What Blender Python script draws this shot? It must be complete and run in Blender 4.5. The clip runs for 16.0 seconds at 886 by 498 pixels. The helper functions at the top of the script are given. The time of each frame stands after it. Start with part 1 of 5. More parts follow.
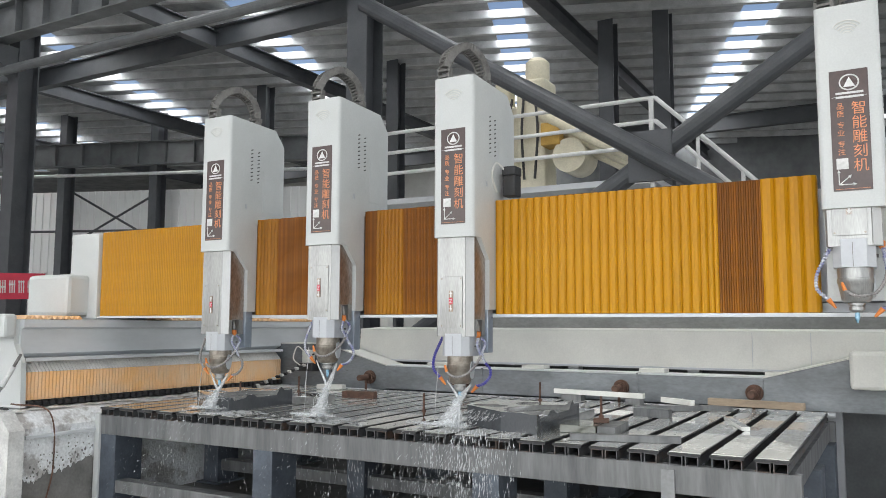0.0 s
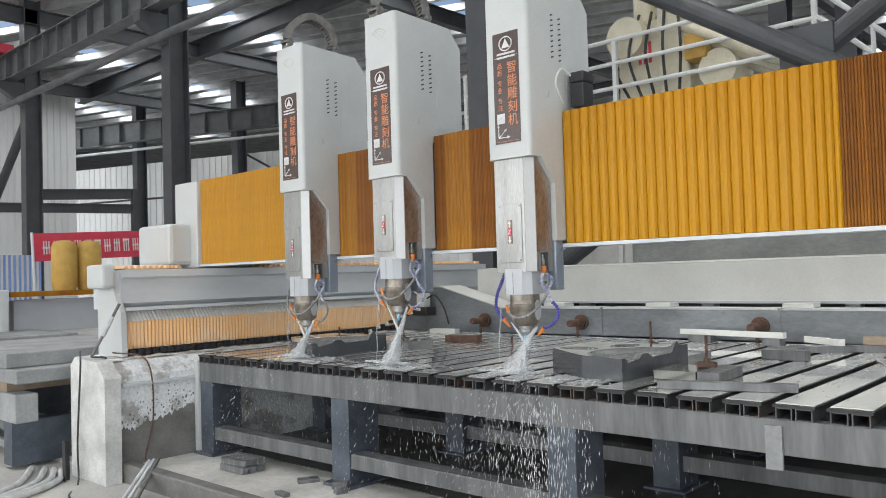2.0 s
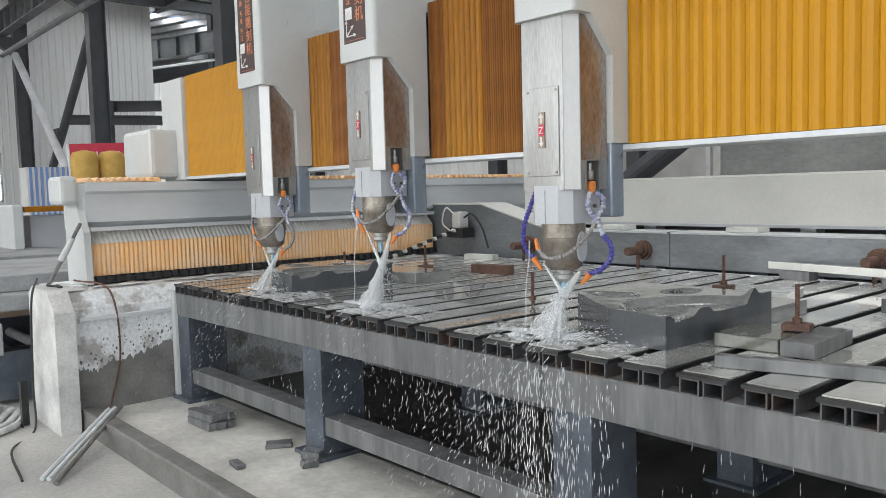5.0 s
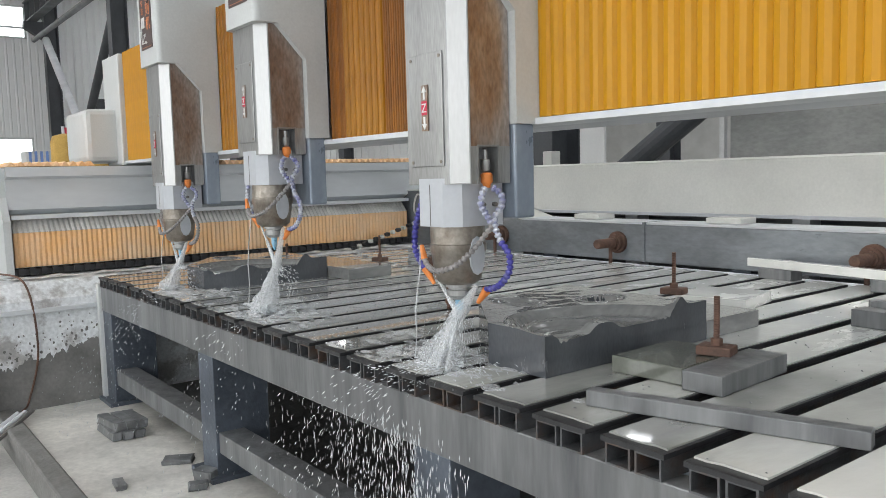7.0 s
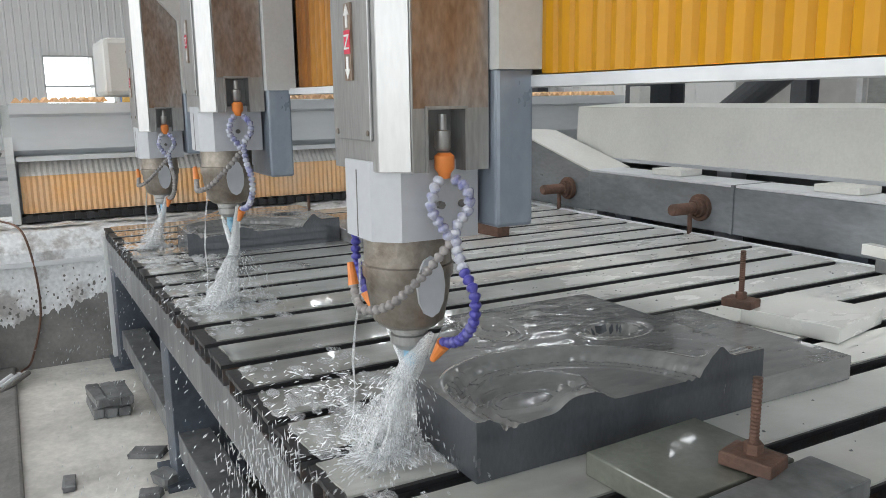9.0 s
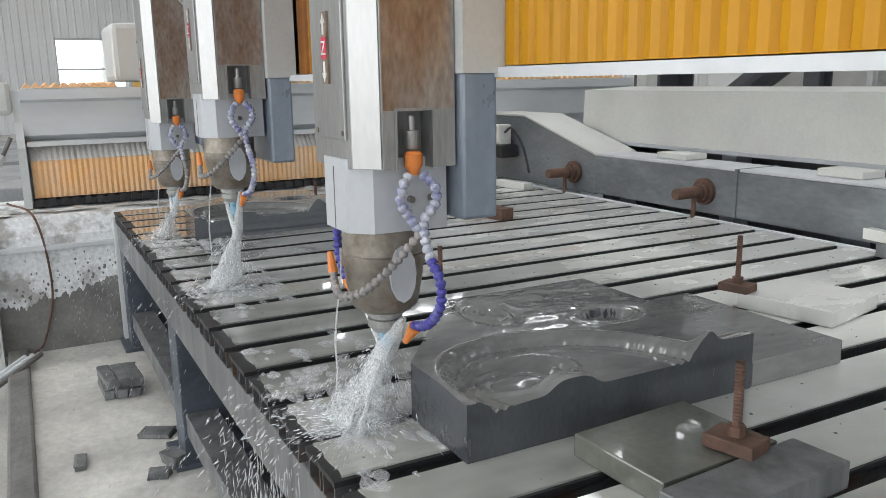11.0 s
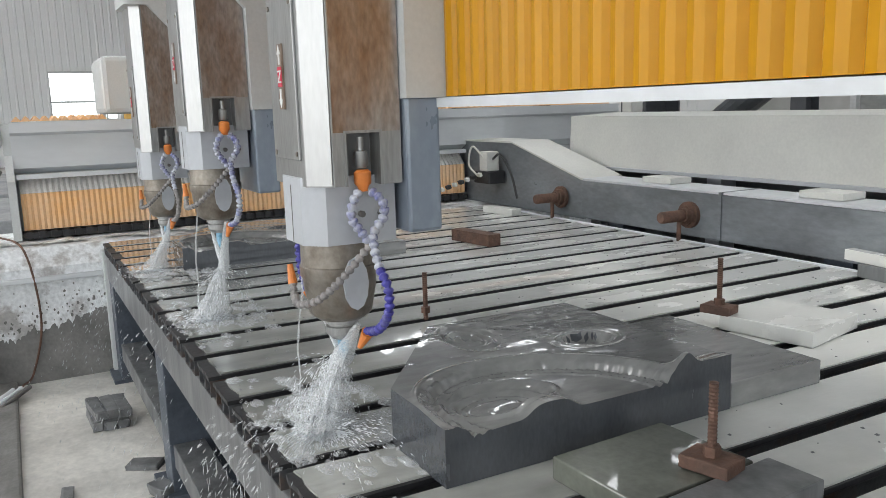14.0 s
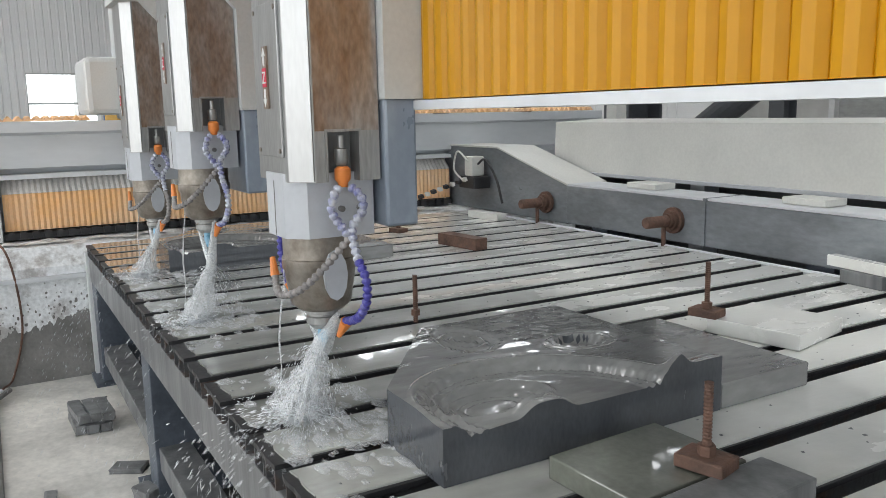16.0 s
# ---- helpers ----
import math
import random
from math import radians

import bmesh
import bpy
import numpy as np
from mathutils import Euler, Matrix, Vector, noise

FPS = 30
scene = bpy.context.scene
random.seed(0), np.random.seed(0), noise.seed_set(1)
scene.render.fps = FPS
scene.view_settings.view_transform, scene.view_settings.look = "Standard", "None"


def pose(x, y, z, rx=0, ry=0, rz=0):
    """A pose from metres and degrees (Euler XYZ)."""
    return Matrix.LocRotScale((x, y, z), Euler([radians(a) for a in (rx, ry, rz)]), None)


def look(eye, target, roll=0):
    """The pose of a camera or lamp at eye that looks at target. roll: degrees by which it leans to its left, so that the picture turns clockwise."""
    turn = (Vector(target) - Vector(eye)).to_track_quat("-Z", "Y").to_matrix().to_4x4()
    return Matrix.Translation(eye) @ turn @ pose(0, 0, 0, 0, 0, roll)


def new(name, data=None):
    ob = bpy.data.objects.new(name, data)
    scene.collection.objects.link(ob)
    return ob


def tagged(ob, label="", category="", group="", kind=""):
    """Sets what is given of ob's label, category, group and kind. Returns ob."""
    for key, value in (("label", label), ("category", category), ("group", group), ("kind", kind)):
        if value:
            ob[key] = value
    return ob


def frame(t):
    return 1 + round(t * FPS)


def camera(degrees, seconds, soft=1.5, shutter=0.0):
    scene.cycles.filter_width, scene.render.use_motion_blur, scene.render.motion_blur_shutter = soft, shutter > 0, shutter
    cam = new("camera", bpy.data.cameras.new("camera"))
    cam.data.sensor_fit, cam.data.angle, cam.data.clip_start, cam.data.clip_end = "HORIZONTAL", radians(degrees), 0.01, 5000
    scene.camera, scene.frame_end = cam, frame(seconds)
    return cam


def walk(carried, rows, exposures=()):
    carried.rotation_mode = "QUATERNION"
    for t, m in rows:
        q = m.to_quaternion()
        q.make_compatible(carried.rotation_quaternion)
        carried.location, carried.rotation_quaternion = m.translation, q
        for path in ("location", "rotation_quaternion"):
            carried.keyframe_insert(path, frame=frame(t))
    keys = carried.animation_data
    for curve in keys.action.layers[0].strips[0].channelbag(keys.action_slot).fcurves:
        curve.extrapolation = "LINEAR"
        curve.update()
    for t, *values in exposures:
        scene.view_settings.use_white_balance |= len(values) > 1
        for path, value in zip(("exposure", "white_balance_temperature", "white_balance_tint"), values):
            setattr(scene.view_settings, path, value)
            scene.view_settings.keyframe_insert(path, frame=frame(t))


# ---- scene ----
cam = camera(58.1, 16.0, soft=0.8, shutter=0.18)
PATH = [
    (0, (0.187, -0.223, 1.628), (-0.791, 1.511, 1.819), 0.2),
    (0.5, (0.443, 0.013, 1.605), (-0.634, 1.69, 1.776), -0.4),
    (1, (0.515, 0.246, 1.579), (-0.629, 1.88, 1.716), -1.0),
    (1.5, (0.42, 0.587, 1.562), (-0.813, 2.159, 1.671), -1.4),
    (2, (0.396, 0.829, 1.537), (-0.95, 2.307, 1.601), -1.7),
    (2.5, (0.403, 1.154, 1.534), (-1.031, 2.547, 1.535), -1.4),
    (3, (0.304, 1.399, 1.526), (-1.182, 2.736, 1.464), -0.6),
    (3.5, (0.054, 1.667, 1.532), (-1.44, 2.994, 1.438), 0.1),
    (6, (-0.225, 2.741, 1.533), (-1.749, 4.025, 1.362), -2.5),
    (6.5, (-0.178, 3.028, 1.527), (-1.723, 4.285, 1.345), -2.0),
    (7, (-0.223, 3.227, 1.525), (-1.803, 4.438, 1.343), -1.5),
    (7.5, (-0.373, 3.444, 1.534), (-2.011, 4.576, 1.351), -1.8),
    (8, (-0.519, 3.846, 1.534), (-2.24, 4.845, 1.333), -2.4),
    (8.5, (-0.617, 4.161, 1.666), (-2.36, 5.098, 1.374), -1.8),
    (9, (-0.676, 4.189, 1.671), (-2.4, 5.131, 1.298), -0.8),
    (11.3, (-0.614, 4.215, 1.689), (-2.345, 5.125, 1.273), -1.0),
    (11.5, (-0.61, 4.221, 1.689), (-2.346, 5.129, 1.284), -1.2),
    (12, (-0.592, 4.248, 1.693), (-2.332, 5.158, 1.309), -1.6),
    (12.5, (-0.576, 4.246, 1.69), (-2.312, 5.167, 1.321), -1.8),
    (13, (-0.569, 4.244, 1.688), (-2.303, 5.173, 1.329), -1.9),
    (13.5, (-0.575, 4.236, 1.69), (-2.308, 5.168, 1.335), -1.8),
    (14, (-0.581, 4.233, 1.691), (-2.316, 5.163, 1.34), -1.7),
    (14.5, (-0.576, 4.225, 1.692), (-2.314, 5.152, 1.343), -1.7),
    (15, (-0.614, 4.213, 1.691), (-2.348, 5.148, 1.343), -1.5),
    (15.5, (-0.674, 4.198, 1.676), (-2.399, 5.152, 1.335), -1.2),
    (16, (-0.59, 4.191, 1.682), (-2.303, 5.167, 1.344), -1.1),
]
walk(cam, [(t, look(eye, target, roll)) for t, eye, target, roll in PATH])


# ---- light ----
world = bpy.data.worlds.new("sky")
scene.world = world
world.use_nodes = True
_n = world.node_tree.nodes
_sky = _n.new("ShaderNodeTexSky")
_sky.sky_type, _sky.sun_disc = "NISHITA", False
_sky.sun_elevation, _sky.sun_rotation = radians(55), radians(200)
_sky.dust_density, _sky.air_density = 4.0, 1.0
world.node_tree.links.new(_sky.outputs[0], _n["Background"].inputs[0])
_n["Background"].inputs[1].default_value = 0.15
sun = new("sun", bpy.data.lights.new("sun", "SUN"))
sun.data.energy, sun.data.angle, sun.data.color = 1.0, radians(12), (1, 0.97, 0.92)
sun.matrix_world = look((0, 0, 20), (3, 8, 0))


def area(x, y, z, sx, sy, target, power, color=(0.97, 0.99, 1.0)):
    lamp = new("daylight", bpy.data.lights.new("daylight", "AREA"))
    lamp.data.shape, lamp.data.size, lamp.data.size_y = "RECTANGLE", sx, sy
    lamp.data.energy, lamp.data.color = power, color
    lamp.matrix_world = look((x, y, z), target)
    return lamp


# daylight in the open window bands and in the skylight strips of the roof
ROOF, ROOF_Z = Matrix.Rotation(radians(20), 4, "Z"), 10.9
STRIPS = [-31.8, -24.3, -16.8, -9.3, -1.8, 5.5, 12.9]
area(-4, -8.8, 3.8, 30, 5.6, (-4, 6, 3.0), 1500)
area(11.8, 4, 3.8, 22, 5.6, (0, 4, 3.0), 500)
for _s in STRIPS:
    lamp = area(0, 0, 0, 1.0, 54, (0, 0, -1), 1150)
    lamp.matrix_world = ROOF @ pose(_s, 16, ROOF_Z - 0.12)
scene.view_settings.exposure = 0.17

# ---- materials ----


def mat(name, a, b=None, rough=0.6, metal=0.0, scale=6.0, fine=60.0, bump=0.15, spread=(0.35, 0.65), stretch=(1, 1, 1), vary=0.0, coat=0.0, grain_depth=0.12):
    """Two colours mixed by large noise, with a fine grain in colour, roughness and relief."""
    m = bpy.data.materials.new(name)
    m.use_nodes = True
    t = m.node_tree
    n, l = t.nodes, t.links
    p = n["Principled BSDF"]
    p.inputs["Metallic"].default_value = metal
    p.inputs["Coat Weight"].default_value = coat
    b = b or tuple(c * 0.75 for c in a)
    co = n.new("ShaderNodeTexCoord")
    mp = n.new("ShaderNodeMapping")
    mp.inputs["Scale"].default_value = stretch
    l.new(co.outputs["Object"], mp.inputs[0])
    big = n.new("ShaderNodeTexNoise")
    big.inputs["Scale"].default_value, big.inputs["Detail"].default_value = scale, 6
    big.inputs["Roughness"].default_value = 0.62
    l.new(mp.outputs[0], big.inputs["Vector"])
    small = n.new("ShaderNodeTexNoise")
    small.inputs["Scale"].default_value, small.inputs["Detail"].default_value = fine, 4
    l.new(mp.outputs[0], small.inputs["Vector"])
    ramp = n.new("ShaderNodeValToRGB")
    ramp.color_ramp.elements[0].position, ramp.color_ramp.elements[1].position = spread
    ramp.color_ramp.elements[0].color, ramp.color_ramp.elements[1].color = (*a, 1), (*b, 1)
    l.new(big.outputs[0], ramp.inputs[0])
    hue = n.new("ShaderNodeHueSaturation")
    l.new(ramp.outputs[0], hue.inputs["Color"])
    grain = n.new("ShaderNodeMapRange")
    grain.inputs[1].default_value, grain.inputs[2].default_value = 0.25, 0.75
    grain.inputs[3].default_value, grain.inputs[4].default_value = 1 - grain_depth, 1 + grain_depth
    l.new(small.outputs[0], grain.inputs[0])
    value = grain.outputs[0]
    if vary:
        info = n.new("ShaderNodeObjectInfo")
        r = n.new("ShaderNodeMapRange")
        r.inputs[3].default_value, r.inputs[4].default_value = 1 - vary, 1 + vary
        l.new(info.outputs["Random"], r.inputs[0])
        mul = n.new("ShaderNodeMath")
        mul.operation = "MULTIPLY"
        l.new(value, mul.inputs[0])
        l.new(r.outputs[0], mul.inputs[1])
        value = mul.outputs[0]
    l.new(value, hue.inputs["Value"])
    l.new(hue.outputs[0], p.inputs["Base Color"])
    rr = n.new("ShaderNodeMapRange")
    rr.inputs[3].default_value, rr.inputs[4].default_value = max(0.03, rough - 0.12), min(1, rough + 0.12)
    l.new(big.outputs[0], rr.inputs[0])
    l.new(rr.outputs[0], p.inputs["Roughness"])
    if bump:
        bp = n.new("ShaderNodeBump")
        bp.inputs["Strength"].default_value, bp.inputs["Distance"].default_value = bump, 0.01
        l.new(small.outputs[0], bp.inputs["Height"])
        l.new(bp.outputs[0], p.inputs["Normal"])
    return m


def glow(name, color, strength):
    m = bpy.data.materials.new(name)
    m.use_nodes = True
    p = m.node_tree.nodes["Principled BSDF"]
    p.inputs["Base Color"].default_value = (*color, 1)
    p.inputs["Emission Color"].default_value = (*color, 1)
    p.inputs["Emission Strength"].default_value = strength
    return m


def watery(name, alpha, rough=0.15):
    m = mat(name, (0.92, 0.94, 0.95), (0.84, 0.87, 0.89), rough, 0, 30, 120, 0.2)
    t = m.node_tree
    n, l = t.nodes, t.links
    mix, clear = n.new("ShaderNodeMixShader"), n.new("ShaderNodeBsdfTransparent")
    tex = n.new("ShaderNodeTexNoise")
    tex.inputs["Scale"].default_value = 45
    rng = n.new("ShaderNodeMapRange")
    rng.inputs[1].default_value, rng.inputs[2].default_value = 0.35, 0.65
    rng.inputs[3].default_value, rng.inputs[4].default_value = alpha * 0.35, min(1, alpha * 1.6)
    l.new(tex.outputs[0], rng.inputs[0])
    l.new(rng.outputs[0], mix.inputs[0])
    l.new(clear.outputs[0], mix.inputs[1])
    l.new(n["Principled BSDF"].outputs[0], mix.inputs[2])
    l.new(mix.outputs[0], n["Material Output"].inputs[0])
    return m


M_CONCRETE = mat("concrete", (0.5, 0.49, 0.46), (0.36, 0.355, 0.34), 0.85, 0, 1.2, 45, 0.3)
M_WET = mat("wet_concrete", (0.74, 0.72, 0.67), (0.46, 0.45, 0.42), 0.4, 0, 2.2, 30, 0.2)
M_DAMP = mat("damp_concrete", (0.21, 0.205, 0.195), (0.13, 0.127, 0.12), 0.5, 0, 4, 40, 0.35)
M_PEEL = mat("peeling_paint", (0.76, 0.78, 0.79), (0.42, 0.41, 0.4), 0.75, 0, 4.5, 40, 0.5, (0.5, 0.6), grain_depth=0.18)
M_PIER = mat("limewashed_concrete", (0.7, 0.7, 0.68), (0.46, 0.46, 0.45), 0.8, 0, 4, 50, 0.4)
M_TABLE = mat("wet_painted_steel", (0.22, 0.225, 0.228), (0.1, 0.104, 0.108), 0.34, 0.2, 9, 50, 0.08, (0.35, 0.7), (1, 1, 0.13), grain_depth=0.1)
M_LEG = mat("blue_grey_steel", (0.115, 0.135, 0.165), (0.065, 0.078, 0.098), 0.45, 0.2, 4, 50, 0.15)
M_SLAT = mat("wet_slat_plate", (0.42, 0.425, 0.395), (0.19, 0.195, 0.185), 0.14, 0.0, 5, 40, 0.1, (0.4, 0.7), (1, 0.4, 1), 0.2, 1.0, grain_depth=0.12)


def lime_towards(m, colour, y0, y1):
    """Dried lime that covers the plates away from the wet carving edge, with a ragged border."""
    n, l = m.node_tree.nodes, m.node_tree.links
    p = n["Principled BSDF"]
    wet = p.inputs["Base Color"].links[0].from_socket
    gloss = p.inputs["Roughness"].links[0].from_socket
    geo, xyz = n.new("ShaderNodeNewGeometry"), n.new("ShaderNodeSeparateXYZ")
    l.new(geo.outputs["Position"], xyz.inputs[0])
    tex = n.new("ShaderNodeTexNoise")
    tex.inputs["Scale"].default_value, tex.inputs["Detail"].default_value = 3.0, 6
    l.new(geo.outputs["Position"], tex.inputs["Vector"])
    add = n.new("ShaderNodeMath")
    add.operation, add.inputs[1].default_value = "MULTIPLY_ADD", 1.6
    l.new(tex.outputs[0], add.inputs[0])
    l.new(xyz.outputs["Y"], add.inputs[2])
    span = n.new("ShaderNodeMapRange")
    span.inputs[1].default_value, span.inputs[2].default_value = y0 + 0.8, y1 + 0.8
    l.new(add.outputs[0], span.inputs[0])
    unused = n.new("ShaderNodeMapRange")
    unused.inputs[1].default_value, unused.inputs[2].default_value = -1.35, -0.95
    l.new(xyz.outputs["X"], unused.inputs[0])
    either = n.new("ShaderNodeMath")
    either.operation = "MAXIMUM"
    l.new(span.outputs[0], either.inputs[0])
    l.new(unused.outputs[0], either.inputs[1])
    mix = n.new("ShaderNodeMix")
    mix.data_type = "RGBA"
    l.new(either.outputs[0], mix.inputs[0])
    l.new(wet, mix.inputs[6])
    mix.inputs[7].default_value = (*colour, 1)
    l.new(mix.outputs[2], p.inputs["Base Color"])
    dry = n.new("ShaderNodeMath")
    dry.operation, dry.inputs[1].default_value = "MULTIPLY_ADD", 0.12
    l.new(span.outputs[0], dry.inputs[0])
    l.new(gloss, dry.inputs[2])
    l.new(dry.outputs[0], p.inputs["Roughness"])


lime_towards(M_SLAT, (0.8, 0.8, 0.76), 4.9, 6.3)
M_TUBE = mat("grimy_box_tube", (0.1, 0.104, 0.11), (0.13, 0.08, 0.055), 0.5, 0.4, 9, 60, 0.25, (0.5, 0.72))
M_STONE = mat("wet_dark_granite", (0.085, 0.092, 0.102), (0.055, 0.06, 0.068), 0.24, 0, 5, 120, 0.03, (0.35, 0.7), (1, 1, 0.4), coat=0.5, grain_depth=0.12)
# slurry film, its colour lifted further to stand for reflected sky
M_SLURRY_SHEEN = mat("slurry_and_sheen_granite", (0.3, 0.3, 0.29), (0.18, 0.182, 0.18), 0.14, 0, 5, 32, 0.22, (0.3, 0.7), (1, 0.35, 1), coat=1.0, grain_depth=0.14)
M_BEDGREY = mat("grey_dusty_bed", (0.34, 0.35, 0.35), (0.22, 0.225, 0.23), 0.7, 0, 2, 40, 0.15)
M_PLATE = mat("greenish_stone_plate", (0.175, 0.185, 0.155), (0.11, 0.115, 0.1), 0.22, 0, 4, 60, 0.08, coat=0.7, grain_depth=0.1)
M_WHITE = mat("white_machine_paint", (0.585, 0.605, 0.6), (0.52, 0.54, 0.535), 0.4, 0, 2.5, 90, 0.03, (0.3, 0.75), grain_depth=0.05)
M_CREAM = mat("cream_panel_paint", (0.68, 0.68, 0.64), (0.6, 0.6, 0.57), 0.55, 0, 1.6, 60, 0.04, grain_depth=0.05)
M_GREY = mat("grey_machine_paint", (0.52, 0.54, 0.57), (0.45, 0.47, 0.5), 0.4, 0.1, 2, 50, 0.03, (0.3, 0.7), grain_depth=0.04)
M_DUSTY = mat("dusty_rail_steel", (0.68, 0.7, 0.72), (0.56, 0.58, 0.6), 0.5, 0.1, 2.5, 40, 0.05, (0.35, 0.65), (1, 0.3, 1), grain_depth=0.05)
M_BACKBEAM = mat("grey_beam_paint", (0.24, 0.26, 0.28), (0.13, 0.14, 0.15), 0.32, 0.15, 3, 45, 0.08, (0.35, 0.7), (0.4, 1, 1), grain_depth=0.14)
M_YELLOW = mat("amber_bellows_fabric", (0.5, 0.235, 0.004), (0.38, 0.155, 0.004), 0.36, 0, 2.2, 60, 0.0, (0.42, 0.8), (1, 1, 0.35), 0.05, grain_depth=0.05)
M_AMBER = mat("stained_bellows_fabric", (0.4, 0.17, 0.006), (0.24, 0.082, 0.005), 0.36, 0, 3, 60, 0.0, (0.35, 0.7), (1, 1, 0.3), 0.1, grain_depth=0.05)
M_BROWN = mat("browned_bellows_fabric", (0.3, 0.11, 0.006), (0.15, 0.045, 0.004), 0.4, 0, 3, 60, 0.0, (0.3, 0.65), (1, 1, 0.3), 0.25, grain_depth=0.06)
for m_fabric in (M_YELLOW, M_AMBER, M_BROWN):
    m_fabric.node_tree.nodes["Principled BSDF"].inputs["Specular IOR Level"].default_value = 0.22
M_PALE = mat("dusty_bellows_fabric", (0.86, 0.5, 0.22), (0.8, 0.56, 0.36), 0.7, 0, 3, 60, 0.05, grain_depth=0.06)
M_LIME = mat("lime_covered_fabric", (0.72, 0.7, 0.67), (0.58, 0.57, 0.55), 0.8, 0, 4, 60, 0.15)
M_STEEL = mat("brushed_stainless", (0.38, 0.385, 0.38), (0.24, 0.24, 0.235), 0.36, 0.65, 5, 130, 0.05, (0.35, 0.7), (1, 1, 0.16), grain_depth=0.16)
M_STAIN = mat("rust_stained_stainless", (0.4, 0.38, 0.36), (0.24, 0.16, 0.11), 0.36, 0.6, 4, 80, 0.08, (0.38, 0.6), (1, 1, 0.4), grain_depth=0.28)
# steel made paler to hold the highlight of the ram chamfer
M_EDGE_GLARE = mat("ram_edge_glare", (0.58, 0.585, 0.58), (0.5, 0.505, 0.5), 0.36, 0.45, 1.5, 120, 0.01, (0.3, 0.7), (1, 1, 0.2), grain_depth=0.05)
M_BLUEGREY = mat("blue_back_plate", (0.25, 0.29, 0.35), (0.4, 0.45, 0.5), 0.3, 0.3, 2.5, 40, 0.03, (0.42, 0.65), (1, 1, 0.6), grain_depth=0.04)
M_BRONZE = mat("limed_spindle_metal", (0.36, 0.33, 0.29), (0.2, 0.17, 0.14), 0.35, 0.6, 14, 60, 0.2)
M_BLUE = mat("blue_hose_plastic", (0.075, 0.07, 0.36), (0.16, 0.16, 0.36), 0.38, 0, 30, 80, 0.05, (0.5, 0.7), (1, 1, 1), 0.1)
M_PALEHOSE = mat("limed_hose_plastic", (0.5, 0.52, 0.58), (0.17, 0.18, 0.38), 0.5, 0, 26, 80, 0.1, (0.42, 0.62))
M_GRIMYHOSE = mat("grimy_hose_plastic", (0.2, 0.19, 0.19), (0.34, 0.32, 0.31), 0.55, 0, 24, 80, 0.15)
M_ORANGE = mat("orange_nozzle_plastic", (0.85, 0.27, 0.06), None, 0.4, 0, 20, 80, 0.02)
M_RUST = mat("rusted_bolt_steel", (0.19, 0.105, 0.075), (0.11, 0.07, 0.055), 0.7, 0.35, 12, 70, 0.4)
M_DARK = mat("black_rubber", (0.03, 0.03, 0.032), (0.02, 0.02, 0.022), 0.5, 0, 8, 60, 0.1)
M_CHAIN = mat("dusty_chain_plastic", (0.2, 0.195, 0.185), (0.12, 0.115, 0.11), 0.7, 0, 12, 60, 0.2)
M_COLUMN = mat("dark_column_paint", (0.072, 0.077, 0.086), (0.055, 0.06, 0.067), 0.5, 0.1, 2, 40, 0.08)
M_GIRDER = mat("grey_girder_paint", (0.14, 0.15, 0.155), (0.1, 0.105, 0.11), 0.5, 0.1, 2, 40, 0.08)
M_PURLIN = mat("galvanised_purlin", (0.56, 0.57, 0.58), (0.4, 0.41, 0.42), 0.4, 0.2, 2, 40, 0.05)
M_ROOF = mat("dark_roof_sheet", (0.4, 0.41, 0.41), (0.22, 0.225, 0.23), 0.45, 0.2, 1.2, 30, 0.05)
M_SHEET = mat("white_wall_sheet", (0.82, 0.83, 0.83), (0.76, 0.77, 0.77), 0.5, 0.0, 0.5, 40, 0.02, (0.3, 0.7), (1, 1, 0.3), grain_depth=0.03)
M_WALL = mat("painted_wall", (0.6, 0.6, 0.58), (0.5, 0.5, 0.48), 0.7, 0, 1.0, 40, 0.06)
M_LABEL = mat("brown_label_print", (0.085, 0.055, 0.052), (0.06, 0.04, 0.038), 0.3, 0, 4, 60, 0.0)
M_PRINT = mat("orange_print", (0.75, 0.28, 0.12), None, 0.4, 0, 10, 60, 0.0)
M_PRINTW = mat("white_print", (0.75, 0.75, 0.74), None, 0.4, 0, 10, 60, 0.0)
M_RED = mat("red_cloth", (0.62, 0.05, 0.09), (0.52, 0.04, 0.07), 0.7, 0, 3, 60, 0.1)
M_TOOL = mat("blue_tool_coating", (0.18, 0.42, 0.6), (0.4, 0.55, 0.66), 0.3, 0.3, 24, 60, 0.0)
M_WATER = watery("spray_water", 0.4, 0.3)
M_MIST = watery("white_mist", 0.3, 0.6)
# near-black colour that stands for the shade below the table
M_UNDERSHADE = mat("under_table_shade", (0.07, 0.068, 0.064), (0.04, 0.04, 0.038), 0.45, 0, 3, 30, 0.3, (0.35, 0.65), (1, 0.3, 1))
M_FOAM = watery("white_spray", 0.8)
M_DROP = mat("water_drops", (0.7, 0.73, 0.75), (0.55, 0.58, 0.6), 0.12, 0, 30, 60, 0.0)
M_WOOD = mat("weathered_wood", (0.38, 0.3, 0.22), (0.26, 0.2, 0.15), 0.8, 0, 6, 60, 0.3, (0.35, 0.65), (0.3, 1, 1))
M_BAG = mat("ochre_sack", (0.55, 0.35, 0.09), (0.45, 0.28, 0.07), 0.8, 0, 6, 60, 0.3)
M_STRIPE = mat("blue_sheet", (0.16, 0.28, 0.6), (0.22, 0.34, 0.64), 0.5, 0, 1, 60, 0.03, grain_depth=0.04)
